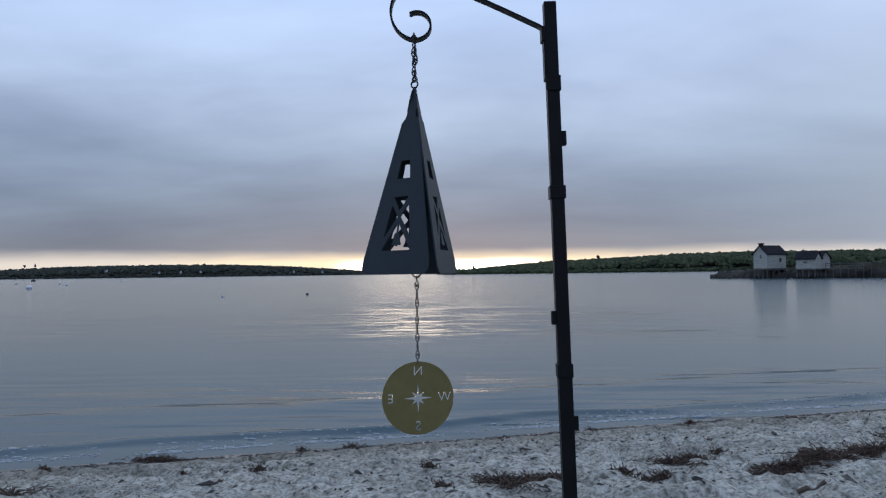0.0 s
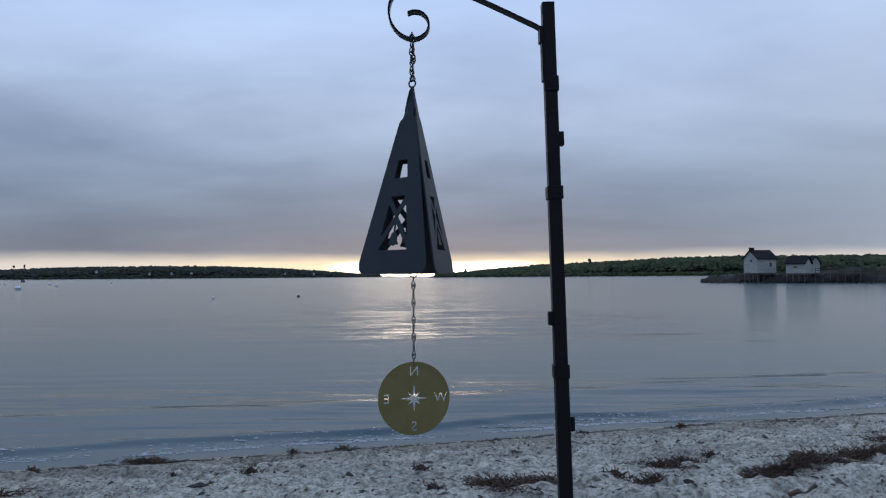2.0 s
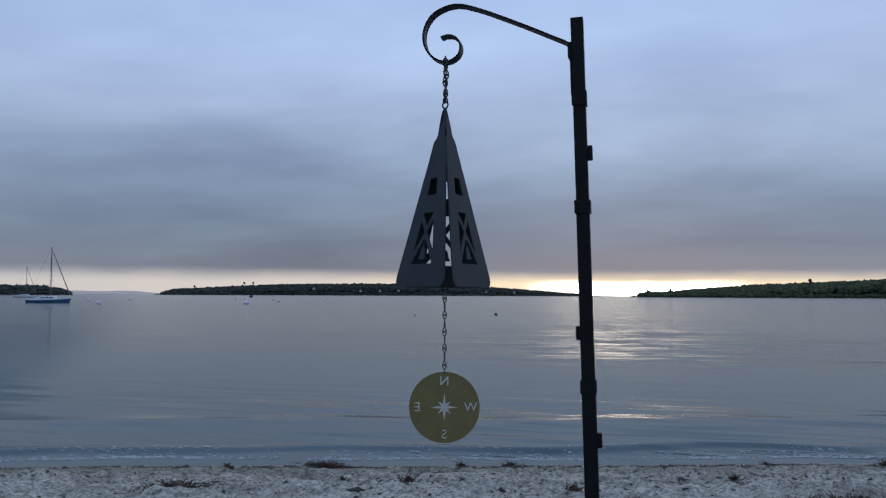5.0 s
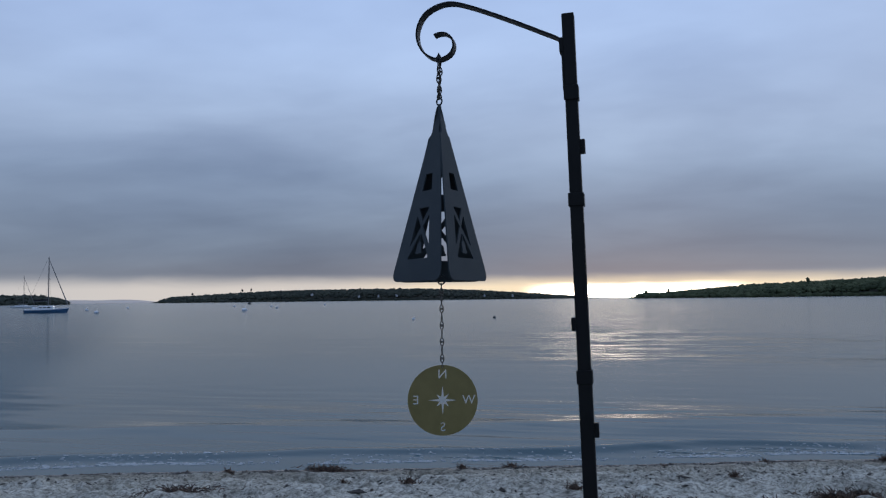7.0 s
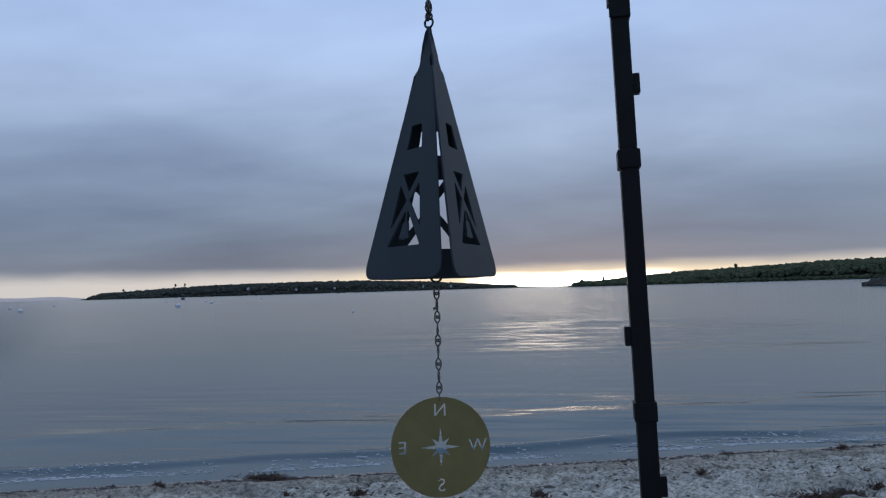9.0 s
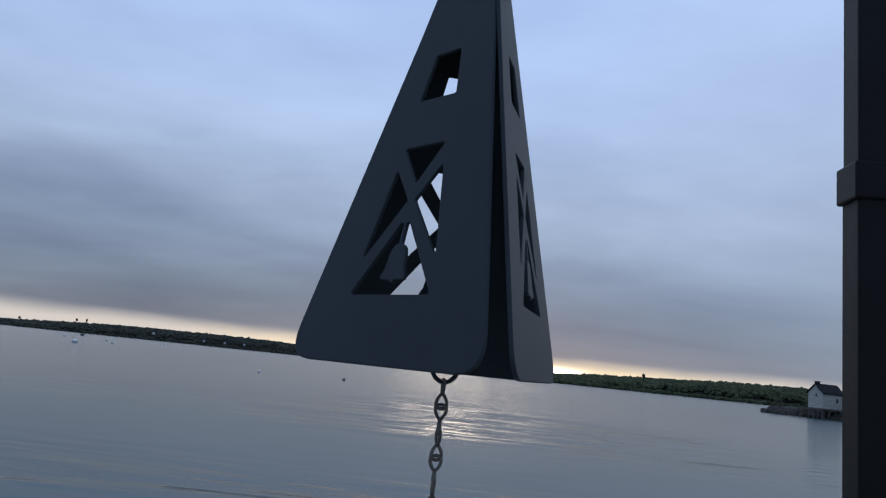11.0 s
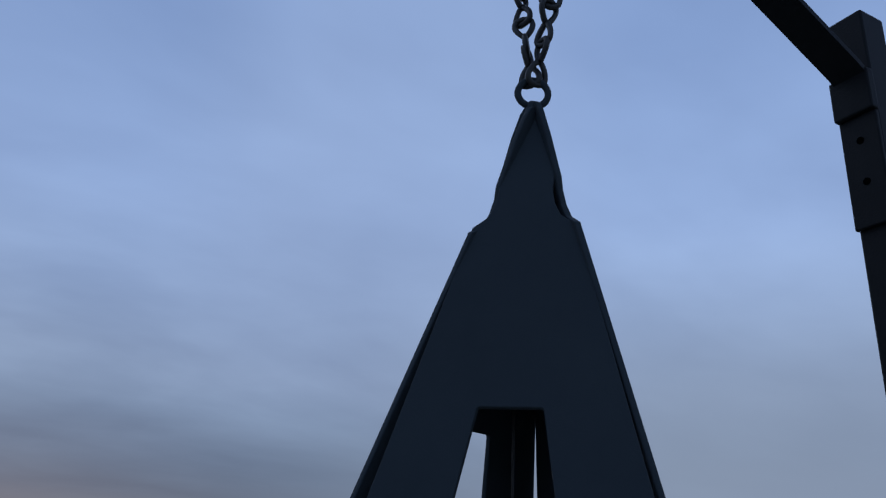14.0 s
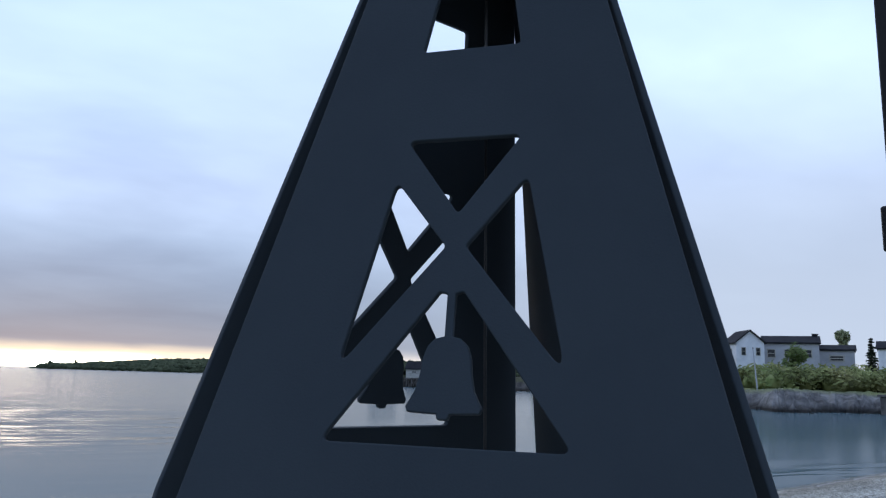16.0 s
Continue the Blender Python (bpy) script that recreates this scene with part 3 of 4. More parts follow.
def haze_shore():
    verts, faces = [], []
    for i in range(41):
        a = 39.5 - 7.0 * i / 40
        z = 1.5 + 3800 * math.tan(radians(.20 + .05 * noise.noise((a * .5, 0, 0)))) * (smooth01((a - 32.6) / 2.5))
        for rr, zz in ((3700, -1), (3800, z), (3900, z * .9)):
            verts.append(tuple(polar(a, rr, zz)))
    for i in range(40):
        for k in range(2):
            q = i * 3 + k
            faces.append((q, q + 1, q + 4, q + 3))
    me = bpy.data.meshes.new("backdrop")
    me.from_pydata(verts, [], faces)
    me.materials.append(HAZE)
    tagged(new("backdrop", me), "distant shore on the horizon, coloured pale for the haze", "backdrop", kind="structure")


haze_shore()

# ---- the point: ledge, grass, shacks, houses ----
SHORELINE = [(-18.45, 142), (-19.5, 139), (-22, 136), (-24, 135), (-29, 130), (-33, 122), (-36, 110), (-40, 86), (-44, 68), (-48, 59), (-52, 62), (-56, 66), (-62, 63), (-70, 66), (-78, 80)]


def point_height(a, d):
    """Ground height on the point, by bearing and distance in from the waterline."""
    plateau = lerp_table([(-18.4, .5), (-19.2, 1.15), (-20.5, 1.4), (-23, 1.5), (-26, 1.6), (-28, 2.3), (-31, 2.2), (-36, 1.6), (-44, 1.35), (-78, 1.4)], a)
    rise = lerp_table([(-18.4, 0), (-32, .004), (-40, .02), (-78, .028)], a)
    depth = lerp_table([(-18.4, 4), (-19.5, 14), (-27, 30), (-33, 45), (-38, 130), (-78, 130)], a)
    z = -.7 + (plateau + .7) * smooth01((d + 1.5) / 7.5) + rise * max(0, d - 5)
    if d > depth:
        z -= (d - depth) * .25
    return max(z, -1.5)


def headland():
    ds = [-2.5, -1.2, -.6, -.2, .2, .6, 1, 1.4, 1.9, 2.5, 3.2, 4, 5, 6.5, 9, 13, 18, 25, 35, 50, 75, 110, 150]
    verts, faces, n = [], [], 560
    for i in range(n + 1):
        a = -18.45 - 57.0 * i / n
        r0 = lerp_table(SHORELINE, a) + 2.2 * noise.noise((a * .9, 2, 0)) + .5 * noise.noise((a * 2.6, 7, 0))
        for d in ds:
            p = polar(a, r0 + d)
            z = point_height(a, d)
            k = math.exp(-max(0, d - 2) / 5) if d > -1.5 else .3
            q = Vector((p.x, p.y, 0))
            z += k * (.75 * noise.noise(q * .23) + .55 * noise.noise(q * .6) + .45 * noise.noise(q * 1.5) + .22 * noise.noise(q * 3.7)) + .12 * noise.noise(q * .2)
            verts.append((p.x, p.y, z))
    m = len(ds)
    for i in range(n):
        for k in range(m - 1):
            faces.append((i * m + k, i * m + k + 1, (i + 1) * m + k + 1, (i + 1) * m + k))
    me = bpy.data.meshes.new("headland_ground")
    me.from_pydata(verts, [], faces)
    me.materials.append(SHORE)
    tagged(new("headland_ground", me), "rocky ledge with rough grass above the tide", "shore", kind="structure")


headland()


def land_z(p):
    """Height of the point's ground under a place."""
    a = -math.degrees(math.atan2(p[0] - .15, p[1]))
    return point_height(a, math.hypot(p[0] - .15, p[1]) - lerp_table(SHORELINE, a))


def gable(bm, w, d, z0, z1, over, lift=0.0):
    """A gable roof with thickness: ridge along y."""
    hw, hd, t = w / 2 + over, d / 2 + over, .16
    sl = (z1 - z0) / (w / 2)
    prof = [(-hw, z0 - over * sl), (0, z1), (hw, z0 - over * sl), (hw, z0 - over * sl + t), (0, z1 + t), (-hw, z0 - over * sl + t)]
    a = [bm.verts.new((x, -hd, z + lift)) for x, z in prof]
    b = [bm.verts.new((x, hd, z + lift)) for x, z in prof]
    for i in range(6):
        j = (i + 1) % 6
        bm.faces.new((a[i], b[i], b[j], a[j]))
    for q in (a[::-1], b):
        bm.faces.new((q[0], q[1], q[4], q[5])) if q is b else bm.faces.new((q[5], q[4], q[1], q[0]))
        bm.faces.new((q[1], q[2], q[3], q[4])) if q is b else bm.faces.new((q[4], q[3], q[2], q[1]))
    bmesh.ops.recalc_face_normals(bm, faces=bm.faces)
    return bm


def walls(bm, w, d, z0, z1, z2):
    """Gabled wall block: eaves at z1, gables to z2."""
    a = [bm.verts.new((x, -d / 2, z)) for x, z in ((-w / 2, z0), (w / 2, z0), (w / 2, z1), (0, z2), (-w / 2, z1))]
    b = [bm.verts.new((v.co.x, d / 2, v.co.z)) for v in a]
    bm.faces.new(a)
    bm.faces.new(b[::-1])
    for i in range(5):
        j = (i + 1) % 5
        bm.faces.new((a[j], a[i], b[i], b[j]))
    bmesh.ops.recalc_face_normals(bm, faces=bm.faces)
    return bm


def window(parent, m, w, h, frame_mat):
    bm = bmesh.new()
    t = max(.06, w * .1)
    box(bm, -w / 2, w / 2, -.06, .02, -h / 2, -h / 2 + t)
    box(bm, -w / 2, w / 2, -.06, .02, h / 2 - t, h / 2)
    box(bm, -w / 2, -w / 2 + t, -.06, .02, -h / 2 + t, h / 2 - t)
    box(bm, w / 2 - t, w / 2, -.06, .02, -h / 2 + t, h / 2 - t)
    box(bm, -w / 2 + t, w / 2 - t, -.045, .01, -t * .3, t * .3)
    f = part("window", bm, frame_mat, parent)
    f.matrix_basis = m
    bm = bmesh.new()
    box(bm, -w / 2 + t, w / 2 - t, -.03, -.012, -h / 2 + t, h / 2 - t)
    part("pane", bm, GLASS, f)


def house(name, at, turn, w, d, eave, ridge, wall_mat, label, base=None, wins=(), chimney=None, door=None, group="", category="house"):
    """A gabled building: ridge along its own y, gable front at -y. wins: side ('f' gable front, 'l' or 'r' long sides), along, height, width, height."""
    z = land_z(at) if base is None else base
    top = thing(name, pose(at[0], at[1], z, 0, 0, turn), label, category, group)
    part("wall", walls(bmesh.new(), w, d, -.8 if base is None else 0, eave, ridge), wall_mat, top)
    roof = part("roof", gable(bmesh.new(), w, d, eave, ridge, .22), ROOF, top, "dark shingled gable roof")
    for side, s, zz, ww, hh in wins:
        m = {"f": pose(s, -d / 2, zz), "l": pose(-w / 2, s, zz, 0, 0, -90), "r": pose(w / 2, s, zz, 0, 0, 90)}[side]
        window(top, m, ww, hh, WHITE_PAINT)
    if chimney:
        bm = bmesh.new()
        cx, cy, ch = chimney
        box(bm, cx - .28, cx + .28, cy - .28, cy + .28, ridge - .5, ridge + ch, .03)
        box(bm, cx - .34, cx + .34, cy - .34, cy + .34, ridge + ch - .12, ridge + ch)
        part("chimney", bm, ROOF, roof, "dark brick chimney")
    if door:
        bm = bmesh.new()
        box(bm, -.45, .45, -.05, .02, 0, 2.0, .01)
        ob = part("door", bm, TIMBER, top, "grey plank door")
        ob.matrix_basis = pose(door[0], -d / 2, .02) if door[1] == "f" else pose(-w / 2, door[0], .02, 0, 0, -90)
    return top


def stilts(top, w, d, down, nx, ny):
    """Timber legs with cross beams under a shack's floor."""
    for i in range(nx):
        for j in range(ny):
            x, y = -w / 2 + w * i / (nx - 1), -d / 2 + d * j / (ny - 1)
            part("leg", rod(bmesh.new(), (x, y, -down), (x, y, -.1), .11, .09, 8), TIMBER, top, "weathered timber pile")
    bm = bmesh.new()
    box(bm, -w / 2 - .25, w / 2 + .25, -d / 2 - .25, d / 2 + .25, -.22, -.02)
    part("floor_frame", bm, TIMBER, top)
    for j in range(ny):
        y = -d / 2 + d * j / (ny - 1)
        part("brace", rod(bmesh.new(), (-w / 2, y, -down * .8), (w / 2, y, -.2), .05, .05, 6), TIMBER, top)


p1 = polar(-22.25, 139)
shack = house("fishing_shack", p1, -66, 2.8, 4.1, 2.34, 3.55, WHITE_PAINT, "white clapboard fishing shack on timber stilts over the ledge", 1.62, (("f", .2, 1.9, .5, .55), ("r", .8, 1.3, .6, .7)), (0, -1.75, .5), None, "fishing shacks", "shack")
stilts(shack, 2.6, 3.9, 1.55, 4, 4)
p2 = polar(-24.6, 135)
shack = house("fishing_shack", p2, 65 - 22, 2.4, 2.9, 1.55, 2.55, WHITE_PAINT, "low white fishing shack with dark roof on short stilts", 1.52, (("l", 0, .95, .85, .4),), None, None, "fishing shacks", "shack")
stilts(shack, 2.2, 2.7, 1.3, 3, 4)
p3 = polar(-25.35, 138)
house("fishing_shack", p3, 10, 1.5, 2.2, 1.7, 2.65, WHITE_PAINT, "small white gabled shed behind the low shack", 1.45, (), None, None, "fishing shacks", "shack")


def pier(a0, a1, r):
    """The plank walkway from the shacks to the grass."""
    p, q = polar(a0, r), polar(a1, r)
    d = q - p
    length = d.length
    top = thing("wooden_walkway", Matrix.Translation((p.x, p.y, 1.55)) @ pose(0, 0, 0, 0, 0, math.degrees(math.atan2(d.y, d.x))), "grey timber walkway with railings between shack and shore", "walkway")
    bm = bmesh.new()
    box(bm, 0, length, -.8, .8, -.12, 0)
    part("deck", bm, TIMBER, top)
    for k in range(7):
        x = length * k / 6
        for y in (-.75, .75):
            part("post", rod(bmesh.new(), (x, y, -1.4), (x, y, .72), .045, .045, 6), TIMBER, top)
    for y in (-.75, .75):
        for z in (.35, .68):
            bm = bmesh.new()
            box(bm, 0, length, y - .04, y + .04, z - .05, z + .05)
            part("rail", bm, TIMBER, top)


pier(-25.6, -28.2, 133)

# houses behind the hedge
house("house", polar(-46.65, 97.5), -27, 3.1, 4.2, 4.5, 5.75, SIDING, "white gabled house behind the shore hedge", None, (("f", -.75, 3.5, .5, .9), ("f", .85, 3.5, .5, .9), ("l", -.6, 3.4, .5, .9)), None, None, "shore houses")
house("house", polar(-49.55, 100.5), 40, 5.0, 5.8, 4.45, 5.25, GREY_PAINT, "long grey shingled house with dark roof", None, (("l", -1.7, 3.3, 1.0, 1.0), ("l", .2, 3.3, 1.0, 1.0), ("l", 2.0, 3.3, .9, 1.0)), (0, -2.6, .4), None, "shore houses")
house("house", polar(-52.25, 102.5), 37.5, 4.4, 3.6, 3.8, 4.35, GREY_PAINT, "low grey house with dark roof beyond the hedge", None, (("l", 0, 2.9, 1.6, .8),), None, None, "shore houses")
house("house", polar(-56, 99), 33, 4.4, 4.8, 4.0, 4.75, SIDING, "white cottage with dark roof beyond the hedge", None, (("l", .5, 2.8, 1.0, 1.0),), None, None, "shore houses")
house("house", polar(-35.2, 128), 55, 4.0, 5, 3.0, 4.4, SIDING, "small pale house half hidden by a spruce", None, (("l", 0, 1.7, 1.0, 1.1),), None, None, "shore houses")


def leaf_cards(bm, centre, radius, count, size, rnd, squash=1.0):
    """Small folded leaf sprays round a centre."""
    for _ in range(count):
        d = Vector((rnd.gauss(0, 1), rnd.gauss(0, 1), rnd.gauss(0, 1))).normalized() * radius * rnd.uniform(.35, 1) ** .6
        p = Vector(centre) + Vector((d.x, d.y, d.z * squash))
        u = Vector((rnd.gauss(0, 1), rnd.gauss(0, 1), rnd.gauss(0, .6))).normalized()
        w = u.orthogonal().normalized()
        s = size * rnd.uniform(.6, 1.3)
        q = u.cross(w) * s * .25
        a, b, c, e = p - u * s, p + w * s * .5 + q, p + u * s, p - w * s * .5 + q
        v = [bm.verts.new(k) for k in (a, b, c, e)]
        bm.faces.new((v[0], v[1], v[2]))
        bm.faces.new((v[0], v[2], v[3]))


def broad_tree(at, h, r, seed, label, mat=None, slim=1.0):
    rnd = random.Random(seed)
    z = land_z(at) - .3
    top = thing("tree", pose(at[0], at[1], z), label, "tree", "trees on the point")
    bm = bmesh.new()
    tube(bm, [(0, 0, 0), (.05 * h * .1, 0, h * .3), (0, .04 * h * .1, h * .6), (.02, 0, h * .9)], h * .022, 7)
    for v in bm.verts:
        k = 1 - .75 * v.co.z / h
        v.co.x *= k
        v.co.y *= k
    tips = []
    for i in range(14):
        a, hz = i * 2.4 + rnd.random(), h * rnd.uniform(.16, .72)
        e = Vector((math.cos(a) * r * .6, math.sin(a) * r * .6, hz + h * .16))
        tube(bm, [(0, 0, hz), tuple(e * .5 + Vector((0, 0, hz * .5))), tuple(e)], h * .006, 5)
        tips.append(e)
    part("trunk", bm, BARK, top, smooth=True)
    bm = bmesh.new()
    for e in tips + [Vector((0, 0, h * .88)), Vector((r * .2, 0, h * .74)), Vector((-r * .2, r * .1, h * .62))]:
        leaf_cards(bm, e, r * rnd.uniform(.38, .55), 130, h * .03, rnd, slim)
    part("crown", bm, mat or LEAF, top)


def spruce(at, h, r, seed, label):
    rnd = random.Random(seed)
    top = thing("spruce_tree", pose(at[0], at[1], land_z(at) - .3), label, "tree", "trees on the point")
    part("trunk", rod(bmesh.new(), (0, 0, 0), (0, 0, h), h * .02, .02, 7), BARK, top)
    bm = bmesh.new()
    z = h * .12
    while z < h:
        k = 1 - z / h
        for i in range(7):
            a = rnd.uniform(0, 6.28)
            ln = r * (k ** .8 + .06) * rnd.uniform(.6, 1.15)
            for s in range(4):
                f = (s + .8) / 4
                c = (math.cos(a) * ln * f, math.sin(a) * ln * f, z - ln * f * .22)
                leaf_cards(bm, c, ln * .2 + .05, 7, h * .022 + .04, rnd, .45)
        z += h * .05
    part("crown", bm, NEEDLE, top)


spruce(polar(-36.2, 108), 8.2, 2.4, 2, "dark spruce with layered branches by the shore houses")
spruce(polar(-54.2, 98), 5.5, 1.0, 12, "small dark spruce between the shore houses")
broad_tree(polar(-41.5, 92), 8.4, 2.6, 3, "tall fresh green tree behind the hedge")
broad_tree(polar(-38.6, 118), 6.8, .9, 4, "slim pale green tree standing alone", None, 1.7)
broad_tree(polar(-33.3, 122), 5.2, 1.7, 15, "rounded green tree above the rough grass")
broad_tree(polar(-52.68, 118), 7.6, .95, 5, "tall pale green tree behind the low house", PALE_LEAF, 1.6)
broad_tree(polar(-49.75, 91), 4.7, 1.25, 6, "round bright green tree in front of the grey house")
broad_tree(polar(-43.2, 90), 5.4, 2.4, 18, "broad fresh green tree at the hedge")
broad_tree(polar(-45.2, 91), 3.9, 1.2, 8, "green tree beside the white gabled house")


def hedge():
    rnd = random.Random(9)
    bm = bmesh.new()
    for i in range(420):
        a = -39.5 - 24 * (i + rnd.random()) / 420
        r = lerp_table(SHORELINE, a) + rnd.uniform(11, 21)
        p = polar(a, r)
        t = 1.75 + .5 * noise.noise((a * .8, 1, 0))
        t *= smooth01((-a - 39) / 4)
        leaf_cards(bm, (p.x, p.y, land_z(p) + t * rnd.uniform(.35, .8)), rnd.uniform(.7, 1.15), 42, .24, rnd, .8)
    me = mesh_of("shore_hedge", bm, BUSH)
    tagged(new("shore_hedge", me), "dense green and ochre shrubs above the rocks", "hedge", kind="stuff")
    places = []
    for i in range(300):
        a = -33 - 32 * rnd.random()
        p = polar(a, lerp_table(SHORELINE, a) + rnd.uniform(12, 21))
        s = rnd.uniform(.6, 1.0) * smooth01((-a - 32) / 8)
        places.append((p.x, p.y, land_z(p) + s * .6, s, s))
    tagged(clumps("low_shrubs", places, BUSH, 4, .3), "low green shrubs on the rough grass", "shrubs", kind="stuff")


hedge()


def shore_pole():
    p = polar(-47.2, 68)
    top = thing("flag_pole", pose(p.x, p.y, land_z(p) - .2, 0, -6, 0), "slightly leaning bare grey pole at the shore edge", "pole")
    part("pole", rod(bmesh.new(), (0, 0, 0), (0, 0, 3.4), .06, .045, 8), GREY_PAINT, top)
    part("cap", rod(bmesh.new(), (0, 0, 3.4), (0, 0, 3.5), .06, .02, 8), TIMBER, top)
    p = polar(-55.2, 64)
    top = thing("mooring_pier", pose(p.x, p.y, -.3, 0, 0, 30), "short grey timber mooring pier at the waterline", "pier")
    bm = bmesh.new()
    box(bm, -1.4, 1.4, -1, 1, 0, 1.5, .05)
    part("cribwork", bm, TIMBER, top)
    bm = bmesh.new()
    box(bm, -1.6, 1.6, -1.15, 1.15, 1.5, 1.65, .02)
    part("deck", bm, TIMBER, top)
    for x in (-1.3, 1.3):
        part("post", rod(bmesh.new(), (x, -1, 0), (x, -1, 2.6), .12, .1, 8), TIMBER, top)


shore_pole()


def far_house(a, r, z, w, mat):
    p = polar(a, r)
    top = thing("far_house", pose(p.x, p.y, z, 0, 0, a + random.uniform(-40, 40)), "small pale house among island trees", "house", "island houses")
    part("wall", walls(bmesh.new(), w, w * 1.3, -2, w * .55, w * .95), mat, top)
    part("roof", gable(bmesh.new(), w, w * 1.3, w * .55, w * .95, .3), ROOF, top)
    for s in (-.25, .25):
        window(top, pose(s * w, -w * .65, w * .35), w * .2, w * .26, WHITE_PAINT)


for a, z, w in ((22.9, 9, 8), (19.6, 5, 7), (18.2, 5.5, 7), (16.9, 6, 7), (10.6, 4.5, 7), (8.6, 3.5, 7)):
    far_house(a, 1392, z + 2.6, w * .4, GREY_PAINT)

# ---- boats and buoys ----


def sailboat(a, r, length, mast, turn, label, hull_mat):
    p = polar(a, r)
    top = thing("sailboat", pose(p.x, p.y, 0, 0, 0, turn), label, "sailboat", "moored boats")
    bm = bmesh.new()
    n, rows = 15, []
    for i in range(n):
        t = i / (n - 1)
        x = (t - .5) * length
        half = length * .145 * (1 - (2 * max(0, t - .42) / 1.16) ** 2.2) * (.72 + .28 * min(1, t / .35))
        half = max(half, .03)
        sheer = .40 + .30 * t ** 2 + .08 * (1 - t) ** 2
        rows.append([bm.verts.new((x + (s * .06 * length * t ** 3), half * w, z)) for w, z, s in ((-1, sheer, 1), (-.93, .22, .5), (-.55, -.25, 0), (0, -.45, 0), (.55, -.25, 0), (.93, .22, .5), (1, sheer, 1))])
    for a0, b0 in zip(rows, rows[1:]):
        for k in range(6):
            bm.faces.new((a0[k], b0[k], b0[k + 1], a0[k + 1]))
    bm.faces.new(rows[0])
    bm.faces.new(rows[-1][::-1])
    bmesh.ops.recalc_face_normals(bm, faces=bm.faces)
    part("hull", bm, hull_mat, top, "", True)
    bm = bmesh.new()
    pts = []
    for i in range(n):
        t = i / (n - 1)
        half = max(length * .145 * (1 - (2 * max(0, t - .42) / 1.16) ** 2.2) * (.72 + .28 * min(1, t / .35)), .03) * .985
        pts.append(((t - .5) * length + .06 * length * t ** 3, half, (.39 + .30 * t ** 2 + .08 * (1 - t) ** 2)))
    la = [bm.verts.new((x, -h, z)) for x, h, z in pts]
    lb = [bm.verts.new((x, h, z)) for x, h, z in pts]
    lc = [bm.verts.new((x, -h, z + .16)) for x, h, z in pts]
    ld = [bm.verts.new((x, h, z + .16)) for x, h, z in pts]
    for i in range(n - 1):
        bm.faces.new((lc[i], lc[i + 1], ld[i + 1], ld[i]))
        bm.faces.new((la[i], la[i + 1], lc[i + 1], lc[i]))
        bm.faces.new((ld[i], ld[i + 1], lb[i + 1], lb[i]))
    part("deck", bm, DECK, top, "white deck and rail")
    bm = bmesh.new()
    box(bm, -length * .16, length * .2, -length * .075, length * .075, .48, 1.12, .12)
    box(bm, -length * .3, -length * .17, -length * .08, length * .08, .48, .92, .08)
    cabin = part("cabin", bm, DECK, top)
    for k in range(3):
        x = -length * .1 + k * length * .1
        for s in (-1, 1):
            bm = bmesh.new()
            box(bm, x - .22, x + .22, s * length * .075 - .015, s * length * .075 + .015, 0.80, .98)
            part("window", bm, GLASS, cabin)
    mx = length * .06
    part("mast", rod(bmesh.new(), (mx, 0, .9), (mx, 0, mast), .085, .06, 8), MAST, top)
    part("boom", rod(bmesh.new(), (mx, 0, 1.9), (mx - length * .36, 0, 1.85), .05, .05, 8), MAST, top)
    bm = bmesh.new()
    tube(bm, [(mx - .1, 0, 2.02), (mx - length * .1, .02, 2.08), (mx - length * .24, 0, 2.03), (mx - length * .35, 0, 1.95)], .13, 8)
    part("furled_mainsail", bm, ROOF, top, "furled sail under a dark cover")
    part("furled_jib", rod(bmesh.new(), (length * .53, 0, 1.3), (mx + .1, 0, mast * .93), .085, .05, 7), MAST, top, "rolled foresail on its stay")
    part("backstay", rod(bmesh.new(), (-length * .48, 0, 1.0), (mx, 0, mast), .012, .012, 5), MAST, top)
    for s in (-1, 1):
        part("spreader", rod(bmesh.new(), (mx, 0, mast * .6), (mx, s * .7, mast * .6), .03, .02, 6), MAST, top)
        part("shroud", rod(bmesh.new(), (mx, s * length * .14, .95), (mx, 0, mast * .97), .012, .012, 5), MAST, top)


sailboat(40.0, 140, 6.3, 8.9, 40 - 22, "blue-hulled sailboat with furled sails lying at its mooring", HULL)
sailboat(41.35, 330, 8.5, 11.8, 40 - 30, "white sailboat moored farther out with bare mast", DECK)


def buoy(a, el, r, mat, label):
    d = 1.5 / math.tan(radians(-el))
    p = polar(a, d)
    top = thing("mooring_buoy", pose(p.x, p.y, 0), label, "buoy", "mooring buoys")
    bm = bmesh.new()
    bmesh.ops.create_uvsphere(bm, u_segments=14, v_segments=9, radius=r)
    for v in bm.verts:
        v.co.z = v.co.z * .85 + r * .35
    part("float", bm, mat, top, smooth=True)
    part("collar", rod(bmesh.new(), (0, 0, r * .3), (0, 0, r * .45), r * 1.02, r * 1.02, 14), HULL if mat is BUOY else mat, top, "dark band round the float")
    part("pick_up_stick", rod(bmesh.new(), (r * .2, 0, r), (r * .5, 0, r * 2.1), r * .09, r * .06, 6), mat, top)


